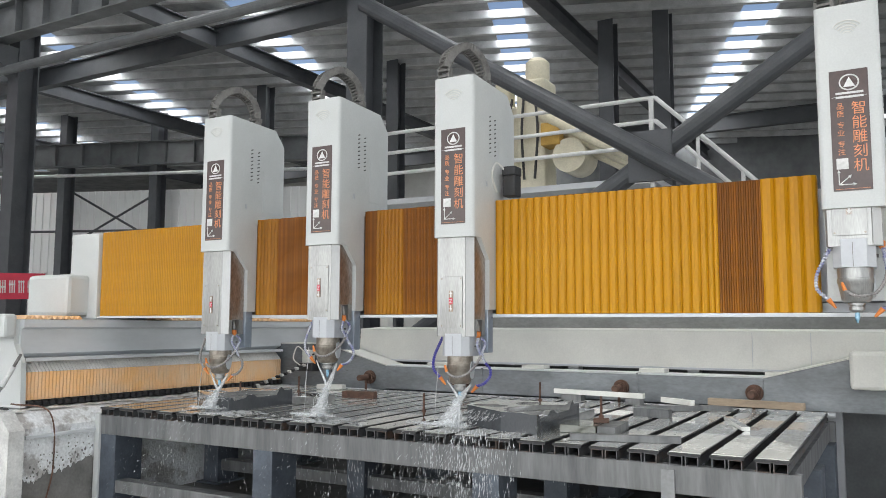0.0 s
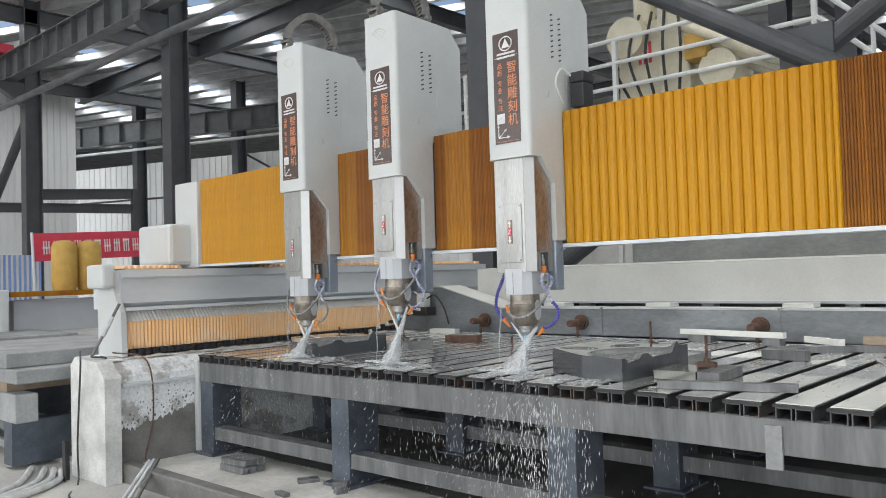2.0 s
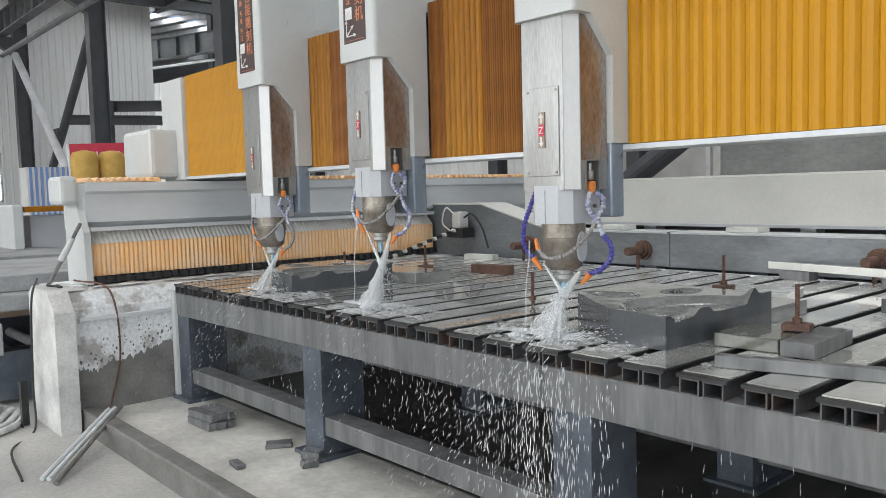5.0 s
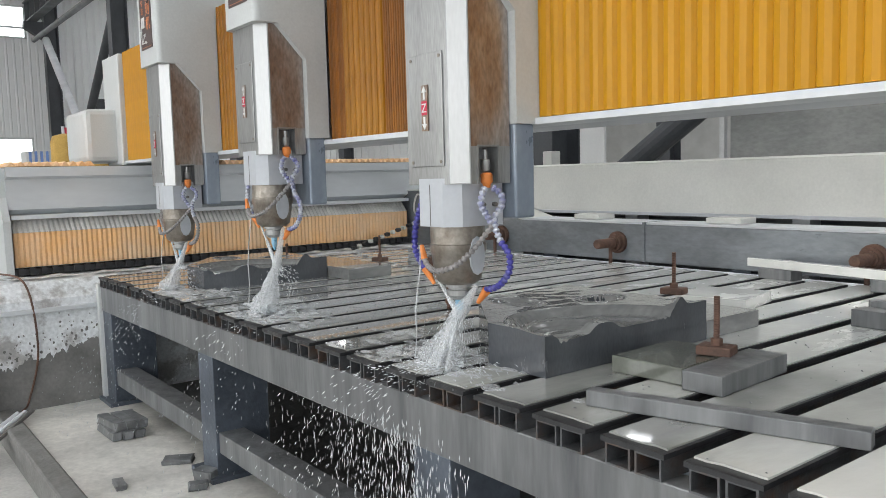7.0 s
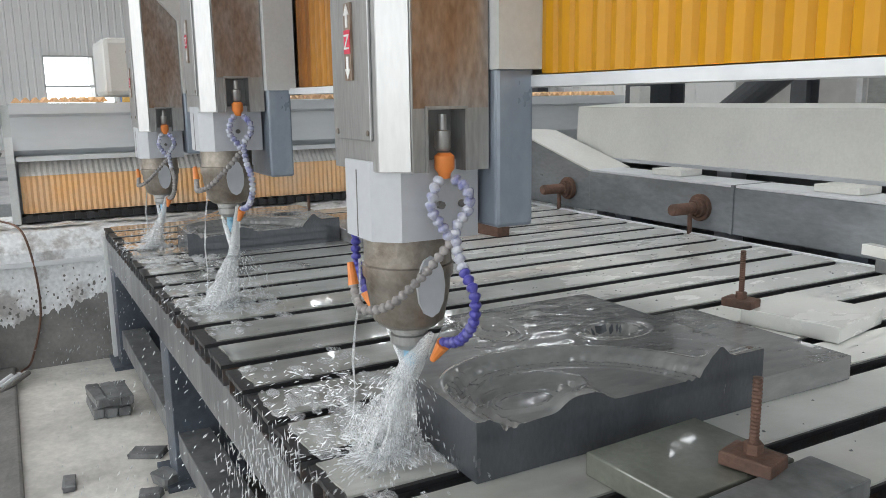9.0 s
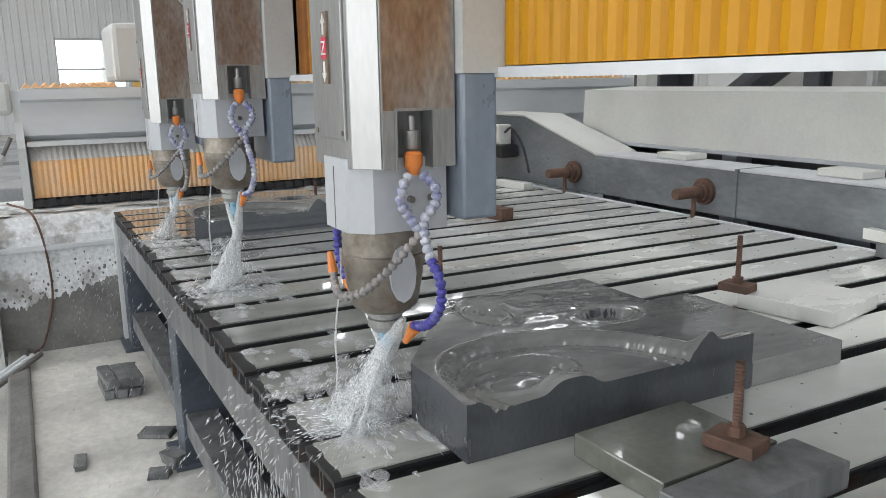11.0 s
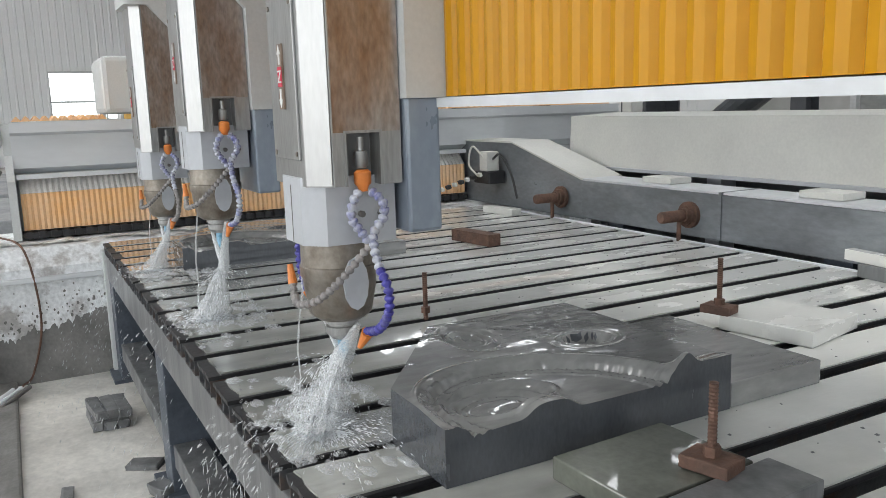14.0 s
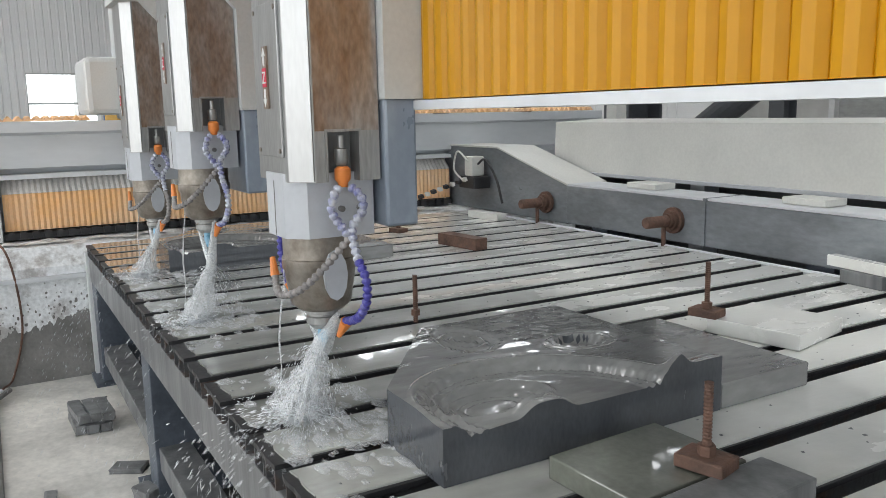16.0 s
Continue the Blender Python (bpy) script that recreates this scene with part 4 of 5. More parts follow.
def carved(name, x0, y0, sx, sy, h, label, seed):
    """A dark slab with carved hollows and an uneven rim."""
    nx, ny = 110, 130
    bm = B()

    def relief(u, v):
        z = 0.0
        d = math.hypot((u - 0.95 - 0.25 * (v - 0.4)) / 0.4, (v - 0.4) / 0.38)
        if d < 1:
            z -= 0.03 * min(1, (1 - d) * 9)
            z += 0.004 * math.sin(d * 75) * (0.76 < d < 0.96)
            z += 0.002 * math.sin(math.atan2(v - 0.4, u - 0.95) * 60) * (0.86 < d < 0.98)
        elif d < 1.05:
            z += 0.003 * math.sin((d - 1) / 0.05 * 3.1416)
        d2 = math.hypot((u - 0.8) / 0.13, (v - 0.26) / 0.17)
        if d2 < 1:
            z -= 0.022 * min(1, (1 - d2) * 3) - 0.003 * math.sin(d2 * 34) * (d2 > 0.45)
        elif d2 < 1.18:
            z += 0.007 * math.sin((d2 - 1) / 0.18 * 3.1416)
        z += 0.03 * math.exp(-((u - 0.98) / 0.09) ** 2 - ((v - 0.33) / 0.075) ** 4)
        z -= 0.012 * math.exp(-((u - 0.97) / 0.1) ** 2 - ((v - 0.05) / 0.1) ** 2)
        d3 = math.hypot((u - 0.51) / 0.075, (v - 0.77) / 0.09)
        if d3 < 1:
            z -= 0.03 * min(1, (1 - d3) * 6)
        elif d3 < 1.7:
            z -= 0.003 * max(0, math.sin(d3 * 18))
        d4 = math.hypot((u - 0.25) / 0.19, (v - 0.44) / 0.1)
        if d4 < 1:
            z -= 0.012 * abs(math.sin(d4 * 10)) * (1 - 0.4 * d4)
        edge = min(1, max(0, (u - 0.93) / 0.05))
        z += edge * (0.03 * math.exp(-((v - 0.82) / 0.03) ** 2) + 0.008 * min(1, max(0, (v - 0.72) / 0.05)))
        return z + 0.0007 * noise.noise(Vector((u * 14, v * 14, seed)))

    def left(v):
        return max(0.0, 0.62 - 1.6 * v)

    grid = [[bm.verts.new((x0 + sx * (left(j / ny) + (1 - left(j / ny)) * i / nx), y0 + sy * j / ny, TOP + h + relief(left(j / ny) + (1 - left(j / ny)) * i / nx, j / ny))) for j in range(ny + 1)] for i in range(nx + 1)]
    for i in range(nx):
        for j in range(ny):
            bm.faces.new((grid[i][j], grid[i + 1][j], grid[i + 1][j + 1], grid[i][j + 1]))
    ring = [grid[i][0] for i in range(nx + 1)] + [grid[nx][j] for j in range(1, ny + 1)] + [grid[i][ny] for i in range(nx - 1, -1, -1)] + [grid[0][j] for j in range(ny - 1, 0, -1)]
    base = [bm.verts.new((v.co.x, v.co.y, TOP + 0.001)) for v in ring]
    for i in range(len(ring)):
        k = (i + 1) % len(ring)
        bm.faces.new((ring[i], base[i], base[k], ring[k]))
    bm.faces.new(base)
    bmesh.ops.recalc_face_normals(bm, faces=bm.faces)
    # upward faces get the slurry colour with the sky sheen painted in
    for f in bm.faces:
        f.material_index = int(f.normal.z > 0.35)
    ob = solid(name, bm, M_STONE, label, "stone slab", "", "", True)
    ob.data.materials.append(M_SLURRY_SHEEN)
    return ob


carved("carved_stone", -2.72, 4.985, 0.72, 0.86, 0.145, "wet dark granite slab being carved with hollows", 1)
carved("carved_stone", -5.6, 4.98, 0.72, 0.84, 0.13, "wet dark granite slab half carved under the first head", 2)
solid("stone_plate", box(B(), -2.6, -2.0, 5.85, 6.21, TOP + 0.001, 0.948, 0.004), M_SLURRY_SHEEN, "flat grey stone plate beside the carved slab", "stone plate")
solid("stone_plate", box(B(), -5.45, -4.62, 5.83, 6.16, TOP + 0.001, 0.95, 0.004), M_SLURRY_SHEEN, "thin wet stone plate beside the half carved slab", "stone plate")
pl = solid("clamp_plate", obox(B(), pose(-1.797, 5.38, 0.904, 0, 0, 3), 0.262, 0.335, 0.054, 0.004), M_PLATE, "thick greenish stone plate under a clamp", "stone plate")
solid("clamp_plate", obox(B(), pose(-1.585, 5.39, 0.907, 0, 0, 4), 0.13, 0.4, 0.06, 0.004), M_TABLE, "grey steel block under a threaded rod", "steel block")
solid("clamp_plate", obox(B(), pose(-2.42, 6.6, 0.905, 0, 0, 12), 0.34, 0.34, 0.055, 0.004), M_SLAT, "pale stone plate on the slats", "stone plate")


def clamp_rod(x, y, z0, z1, plate=True):
    r = thing("threaded_rod", "rusty threaded clamping rod standing on the table", "threaded rod", pose(x, y, z0), "clamping rods")
    n = int((z1 - z0) / 0.004)
    bm = lathe(B(), [(0.0105 if k % 2 else 0.0085, k * 0.004) for k in range(n)], 0, 0, 10)
    part("rod", bm, M_RUST, r)
    part("nut", rod(B(), (0, 0, 0.03), (0, 0, 0.052), 0.019, None, 6), M_RUST, r)
    if plate:
        part("washer_plate", obox(B(), pose(0, 0, 0.015, 0, 0, 15), 0.11, 0.08, 0.03, 0.004), M_RUST, r)
    return r


clamp_rod(-1.69, 5.445, 0.934, 1.13)
clamp_rod(-2.57, 6.42, 0.932, 1.14)
clamp_rod(-3.27, 5.59, TOP, 1.07, False)
clamp_rod(-5.45, 6.61, TOP, 1.08)
clamp_rod(-5.62, 5.9, TOP, 1.06, False)


def bar(x0, y0, x1, y1, w, t, z, material, label, name="flat_bar"):
    d = math.degrees(math.atan2(y1 - y0, x1 - x0))
    return solid(name, obox(B(), pose((x0 + x1) / 2, (y0 + y1) / 2, z + t / 2, 0, 0, d), math.hypot(x1 - x0, y1 - y0), w, t, 0.003), material, label, "bar", "", "loose bars on the table")


bar(-1.72, 4.88, -1.04, 5.08, 0.05, 0.045, TOP + 0.001, M_TABLE, "grey steel bar lying across the slats")
bar(-2.8, 7.6, -2.58, 7.57, 0.1, 0.06, TOP + 0.001, M_TABLE, "grey block under a strip", "support_block")
bar(-2.1, 7.47, -1.95, 7.45, 0.1, 0.06, TOP + 0.001, M_TABLE, "grey block under a strip", "support_block")
bar(-2.9, 7.62, -1.93, 7.45, 0.055, 0.05, TOP + 0.062, M_SLAT, "pale stone strip lying on blocks")
bar(-1.85, 6.85, -1.12, 7.36, 0.06, 0.05, TOP + 0.001, M_TABLE, "grey steel strip lying askew on the slats")
bar(-1.72, 7.32, -1.4, 7.1, 0.05, 0.05, TOP + 0.052, M_SLAT, "pale strip lying over another strip")
bar(-1.3, 7.3, -0.5, 7.18, 0.07, 0.06, TOP + 0.052, M_WOOD, "brown weathered batten across the strips")
bar(-1.02, 6.6, -0.78, 5.95, 0.06, 0.03, TOP + 0.001, M_SLAT, "pale strip lying along the slats")
bar(-1.75, 6.52, -1.45, 6.5, 0.1, 0.07, TOP + 0.001, M_TABLE, "short grey steel block on the slats")
bar(-4.86, 6.63, -4.5, 6.68, 0.09, 0.07, TOP + 0.001, M_RUST, "brown iron block on the slats", "iron_block")
bar(-5.85, 7.46, -5.5, 7.5, 0.09, 0.05, TOP + 0.001, M_CREAM, "pale block on the slats", "pale_block")

# ---- floor clutter ----
def slab_piece(x, y, z, a, sx, sy, sz, seed):
    """A broken flat stone: a box with its corners knocked about."""
    rng = random.Random(seed)
    bm = obox(B(), pose(x, y, z + sz / 2, 0, 0, a), sx, sy, sz, 0.006)
    for v in bm.verts:
        v.co += Vector((rng.uniform(-1, 1), rng.uniform(-1, 1), rng.uniform(-0.15, 0))) * min(0.01, sz * 0.2)
    return bm


for k in range(3):
    for q in range(2):
        solid("offcut", slab_piece(-5.32 + 0.012 * k, 4.5 + 0.066 * k + 0.012 * q, -0.02 + 0.056 * q, 2 + 3 * q - 2 * k, 0.31 - 0.02 * q, 0.058, 0.054, 20 + 2 * k + q), M_TABLE, "wet grey stone strip in a small stack", "offcut", "", "stacked offcuts")
for k, (x, y, a, sx, sy, sz) in enumerate(((-4.56, 4.66, 60, 0.16, 0.1, 0.03), (-4.2, 4.68, 20, 0.12, 0.07, 0.06), (-4.1, 4.6, 70, 0.09, 0.06, 0.04), (-3.05, 4.5, 15, 0.3, 0.09, 0.05), (-2.85, 4.56, 5, 0.24, 0.08, 0.05), (-2.95, 4.54, 24, 0.26, 0.07, 0.045), (-4.4, 4.3, -6, 0.13, 0.05, 0.03))):
    solid("offcut", slab_piece(x, y, 0.031 if k == 5 else -0.02, a, sx, sy, sz, 40 + k), M_TABLE, "dark broken stone piece on the wet floor", "offcut", "", "offcuts under the table")
for k in range(3):
    solid("steel_pipe", rod(B(), (-5.33 + 0.07 * k, 3.49 + 0.02 * k, -0.124 + 0.012 * (k % 2)), (-5.97 - 0.005 * k, 4.1 + 0.045 * k, 0.055), 0.015), M_DUSTY if k < 2 else M_CHAIN, "thin grimy steel pipe leaning on the kerb", "pipe", "", "pipes on the floor")
for k, off in enumerate((0.0, 0.09, 0.2, 0.36)):
    solid("floor_hose", pipe(B(), arc([(-5.9 - off, 2.2 + off, -0.112), (-6.32 + off * 0.3, 2.9 - off, -0.112), (-6.4 - off * 0.6, 3.28 - off * 0.4, -0.112), (-6.66 - off * 0.5, 3.64 - off * 0.7, -0.112), (-7.0 - off, 3.8 - off * 0.3, -0.112)], 8), 0.026, 10), M_HOSE, "pale hose snaking over the floor", "hose", "", "floor hoses", True)
solid("earth_cable", pipe(B(), arc([(-6.75, 3.88, 0.95), (-6.5, 3.77, 0.8), (-6.55, 3.76, 0.2), (-6.5, 3.74, -0.13), (-6.1, 3.5, -0.13), (-5.4, 3.4, -0.13)], 8), 0.008), M_DARK, "thin black cable hanging down the pier", "cable")
solid("red_cable", pipe(B(), arc([(-6.6, 4.1, 0.93), (-6.27, 4.25, 0.86), (-6.262, 4.3, 0.4), (-6.25, 4.22, 0.06), (-6.1, 4.15, 0.03)], 8), 0.007), M_RUST, "thin reddish cable down the rail wall", "cable")
solid("angle_post", prism(B(), [(-6.72, 3.7), (-6.66, 3.7), (-6.66, 3.706), (-6.714, 3.706), (-6.714, 3.76), (-6.72, 3.76)], "z", -0.14, 0.2), M_DARK, "short upright steel angle by the pier", "steel angle")

lance = thing("spray_lance", "small dark spray lance leaning on the rail end", "spray lance")
part("barrel", rod(B(), (-6.64, 3.93, 0.905), (-6.6, 4.17, 1.36), 0.014, None, 10), M_CHAIN, lance)
part("grip", rod(B(), (-6.625, 4.02, 1.08), (-6.61, 4.11, 1.25), 0.026, 0.022, 10), M_HOSE, lance, "pale grip")
part("hose", pipe(B(), arc([(-6.64, 3.93, 0.915), (-6.56, 3.9, 0.912), (-6.48, 3.93, 0.91), (-6.42, 3.96, 0.905), (-6.5, 3.95, 0.912)], 6), 0.009), M_DARK, lance)

# neighbouring machine bed and stone stacks
bed = thing("neighbour_bed", "dusty steel bed of a neighbouring machine", "machine bed")
part("rail", box(B(), -14, -7.35, 3.55, 3.75, 0.3, 0.56, 0.01), M_BEDGREY, bed)
part("rail", box(B(), -14, -7.35, 5.2, 5.4, 0.3, 0.56, 0.01), M_TABLE, bed)
for x in (-13.6, -10.4, -7.7):
    part("leg", box(B(), x, x + 0.2, 3.57, 5.38, -0.1, 0.3), M_LEG, bed)
for k in range(4):
    part("pipe", rod(B(), (-14, 3.8 + k * 0.2, 0.0 + 0.07 * (k % 2)), (-7.6, 3.75 + k * 0.22, 0.0 + 0.07 * (k % 2)), 0.05, None, 10), M_BEDGREY, bed)
for k in range(7):
    solid("pallet_block", box(B(), -13 + k * 0.85, -12.8 + k * 0.85, 3.6, 5.3, 0.561, 0.65), M_WOOD, "weathered wooden bearer under stone slabs", "bearer", "", "bearers")
for k, (a, b, h0, h1) in enumerate(((-14, -9.6, 0.651, 0.83), (-9.5, -7.35, 0.651, 0.78), (-13.5, -9.9, 0.831, 0.94), (-9.7, -7.6, 0.831, 0.92))):
    solid("stone_slab", box(B(), a, b, 3.5 + 0.06 * (k % 2), 5.2, h0 if k != 3 else 0.781, h1, 0.012), M_BEDGREY, "dusty grey stone slab on wooden bearers", "stone slab", "", "stone slabs")
rail2 = thing("neighbour_rail", "rail of the next machine with yellow bellows", "machine rail")
part("rail_beam", box(B(), -12.0, -11.5, 5.0, 9.6, 0.9, 1.35), M_GREY, rail2)
part("bellows_cover", box(B(), -12.0, -11.3, 4.9, 9.6, 1.4, 1.47), M_AMBER, rail2)
part("end_plate", box(B(), -12.1, -11.3, 4.75, 4.88, -0.1, 1.5, 0.02), M_WHITE, rail2)
ban = solid("banner", box(B(), -14.5, -14.47, 6.4, 9.7, 2.1, 2.6), M_RED, "red cloth banner with white characters", "banner")
for k in range(16):
    y = 6.55 + k * 0.185
    bm = B()
    for q in range(3):
        box(bm, -14.466, -14.462, y + q * 0.045, y + q * 0.045 + 0.02, 2.22, 2.46)
    box(bm, -14.468, -14.4665, y - 0.01, y + 0.12, 2.32 + 0.05 * (k % 3), 2.35 + 0.05 * (k % 3))
    part("banner_mark", bm, M_PRINTW, ban)
for y in (6.38, 9.72):
    part("pole", rod(B(), (-14.5, y, -0.1), (-14.5, y, 2.62), 0.025), M_DUSTY, ban)
ban.matrix_world = pose(-14.5, 6.4, 2.18, 2.6) @ pose(14.5, -6.4, -2.3)
for k in range(2):
    bg = solid("sack", lathe(B(), [(0.15, 1.471), (0.18, 1.55), (0.18, 2.1), (0.15, 2.18), (0.04, 2.21)], -11.65, 5.76 + k * 0.36, 14), M_BAG, "ochre bulk sack standing by the rail", "sack", "", "ochre sacks", True)
sh = thing("sheet_stack", "upright stack of blue and white striped sheets", "sheet stack")
for k in range(22):
    part("sheet", box(B(), -16.4, -15.9, 6.05 + k * 0.046, 6.09 + k * 0.046, -0.1, 2.15), M_STRIPE if k % 2 else M_WHITE, sh)

crane = thing("bridge_crane", "red bridge crane standing on the crane girder", "crane")
part("bridge", box(B(), -29.4, -28.7, -8.5, 10.3, 8.92, 9.6, 0.02), M_RED, crane)
part("end_carriage", box(B(), -30.3, -26.0, 9.75, 10.2, 8.81, 9.1, 0.02), M_RED, crane)
damp = B()
rng0 = random.Random(4)
ys = [3.982 + k * 0.006 for k in range(124)]
tops = [0.28 + 0.16 * (k / 123) ** 1.3 + 0.05 * noise.noise(Vector((k * 0.06, 1, 0))) + 0.04 * noise.noise(Vector((k * 0.21, 5, 0))) + 0.025 * noise.noise(Vector((k * 0.6, 9, 0))) for k in range(124)]
prism(damp, [(ys[0], -0.02)] + list(zip(ys, tops)) + [(ys[-1], -0.02)], "x", -6.281, -6.277)
for _ in range(80):
    py, up = rng0.uniform(3.99, 4.7), abs(rng0.gauss(0, 0.12))
    pz, r = 0.3 + 0.2 * (py - 4) + up, rng0.uniform(0.003, 0.014) * max(0.3, 1 - up * 2)
    if pz > 0.64:
        continue
    pts = [(py + r * math.cos(q * 0.9) * rng0.uniform(0.5, 1.1), pz + 1.3 * r * math.sin(q * 0.9) * rng0.uniform(0.5, 1.2)) for q in range(7)]
    prism(damp, pts, "x", -6.281, -6.2775 + rng0.uniform(-0.0005, 0.0005))
solid("damp_patch", damp, M_DAMP, "dark damp stain with flaked spots on the rail wall", "stain", "structure")
solid("ledge_strip", box(B(), -6.28, -6.24, 4.02, 4.72, 0.655, 0.685, 0.004), M_DUSTY, "thin steel strip along the rail wall", "strip", "structure")
gate_box = thing("limit_box", "grey limit switch box with cable on the stop beam", "switch box", pose(-6.2, 7.7, 1.16))
part("body", box(B(), -0.06, 0.06, -0.06, 0.06, 0.0, 0.16, 0.01), M_CREAM, gate_box)
part("base", box(B(), -0.12, 0.12, -0.08, 0.08, -0.1, 0.0, 0.01), M_DARK, gate_box)
part("cable", pipe(B(), arc([(0.0, -0.06, 0.12), (-0.1, -0.1, 0.2), (-0.16, -0.1, 0.05), (-0.05, -0.08, -0.04)], 6), 0.008), M_CREAM, gate_box)
part("cable", pipe(B(), arc([(0.06, 0.0, 0.1), (0.2, -0.02, 0.14), (0.32, 0.0, 0.0), (0.38, 0.02, -0.2)], 6), 0.01), M_DARK, gate_box)
crust = B()
rngc = random.Random(8)
for k in range(60):
    cx, cy, r = rngc.uniform(-6.62, -6.42), rngc.uniform(4.02, 7.5), rngc.uniform(0.02, 0.07)
    ring = [crust.verts.new((cx + r * math.cos(a * 0.7854) * rngc.uniform(0.5, 1.0), cy + 1.6 * r * math.sin(a * 0.7854) * rngc.uniform(0.6, 1.2), 0.8745)) for a in range(8)]
    tip = crust.verts.new((cx, cy, 0.8745 + r * 0.25))
    for a in range(8):
        crust.faces.new((ring[a], ring[(a + 1) % 8], tip))
solid("lime_crust", crust, M_PIER, "white lime crust along the rail wall", "lime crust", "stuff")
drag = thing("drag_chain", "white cable drag chain beside the side rail", "cable chain")
for k in range(14):
    part("link", obox(B(), pose(-6.4 + k * 0.016, 6.95 + k * 0.05, 0.9 + k * 0.018, 18), 0.05, 0.026 if k % 2 else 0.034, 0.03, 0.003), M_CREAM if k % 2 else M_DARK, drag)

# ---- platform and cream machine behind the gantry ----
plat = thing("platform", "white handrail platform behind the gantry", "platform")
PX, PY = -3.0, 12.3
part("deck", box(B(), -9.5, PX, PY, PY + 2.0, 3.9, 4.0), M_GREY, plat)
for x in (-9.4, -6.2, PX - 0.1):
    part("stanchion", box(B(), x, x + 0.07, PY, PY + 0.07, -0.05, 5.3), M_HANDRAIL, plat)
for z in (5.28, 4.9, 4.5):
    part("rail", rod(B(), (-9.4, PY + 0.03, z), (PX, PY + 0.03, z), 0.035), M_HANDRAIL, plat)
    part("stair_rail", rod(B(), (PX, PY + 0.03, z), (PX + 2.6, PY + 0.03, z - 2.6), 0.035), M_HANDRAIL, plat)
for k in range(1, 4):
    part("stair_post", rod(B(), (PX + k * 0.65, PY + 0.03, 3.6 - k * 0.65), (PX + k * 0.65, PY + 0.03, 5.3 - k * 0.65), 0.03), M_HANDRAIL, plat)
cm = thing("cream_machine", "cream painted stone saw with pipes behind the gantry", "machine")
part("body", box(B(), -6.35, -5.55, 12.75, 13.5, 4.0, 5.6, 0.06), M_CREAMMACH, cm)
part("tower", box(B(), -5.6, -5.05, 12.7, 13.3, 4.0, 6.05, 0.05), M_CREAMMACH, cm)
part("drum", rod(B(), (-6.1, 12.55, 5.35), (-6.1, 12.95, 5.35), 0.34, None, 22), M_CREAMMACH, cm, "", True)
part("drum", rod(B(), (-4.55, 12.55, 4.55), (-4.55, 13.2, 4.55), 0.3, None, 22), M_CREAMMACH, cm, "", True)
part("motor", lathe(B(), [(0.2, 6.05), (0.22, 6.1), (0.22, 6.4), (0.14, 6.48)], -5.3, 13.0, 16), M_CREAMMACH, cm, "", True)
part("motor", lathe(B(), [(0.16, 5.6), (0.18, 5.65), (0.18, 6.1), (0.1, 6.2)], -5.95, 13.0, 16), M_CREAMMACH, cm, "", True)
for k in range(3):
    part("cylinder", rod(B(), (-5.05, 12.55 + k * 0.22, 5.3 - k * 0.1), (-3.45, 12.55 + k * 0.22, 4.4 - k * 0.1), 0.09, None, 12), M_CREAMMACH, cm, "", True)
part("guard", box(B(), -5.05, -4.7, 12.5, 12.9, 4.75, 5.15, 0.02), M_BAG, cm, "yellow guard")
for k in range(3):
    part("red_mark", box(B(), -5.95 + k * 0.09, -5.9 + k * 0.09, 12.735, 12.748, 4.9, 5.25), M_RED, cm)
for k in range(5):
    part("hose", pipe(B(), arc([(-6.1 + k * 0.22, 12.68, 5.7), (-6.3 + k * 0.3, 12.5, 5.0), (-6.0 + k * 0.2, 12.6, 4.2)], 6), 0.025), M_DARK, cm)
solid("concrete_chute", prism(B(), [(-5.6, -0.05), (-5.6, 3.3), (-4.9, 3.5), (-3.6, 3.5), (-2.9, 2.9), (-2.9, -0.05)], "y", 11.7, 12.25), M_BLOCKWALL, "grey concrete hopper behind the gantry", "hopper")
ch = thing("beam_chain", "black cable chain along the top of the gantry", "cable chain")
part("tray", box(B(), -2.05, -1.05, 5.55, 5.67, 2.57, 2.64), M_DARK, ch)
for k in range(9):
    part("rivet", rod(B(), (-1.98 + k * 0.11, 5.549, 2.615), (-1.98 + k * 0.11, 5.54, 2.615), 0.012, None, 8), M_BAG, ch)
box_r = solid("junction_box", box(B(), -0.16, 0.45, 7.38, 7.8, 1.1, 1.42, 0.03), M_CREAM, "cream junction box at the end of the stop beam", "junction box")

# ---- water ----


def streak(bm, p, d, ln, r):
    """A drop drawn out along its flight: two joined pyramids."""
    d = d.normalized()
    a = d.orthogonal().normalized()
    b = d.cross(a)
    mid = [bm.verts.new(p + a * (r * math.cos(k * 2.1)) + b * (r * math.sin(k * 2.1))) for k in range(3)]
    lo, hi = bm.verts.new(p - d * ln / 2), bm.verts.new(p + d * ln / 2)
    for k in range(3):
        bm.faces.new((mid[k], mid[(k + 1) % 3], hi))
        bm.faces.new((mid[(k + 1) % 3], mid[k], lo))


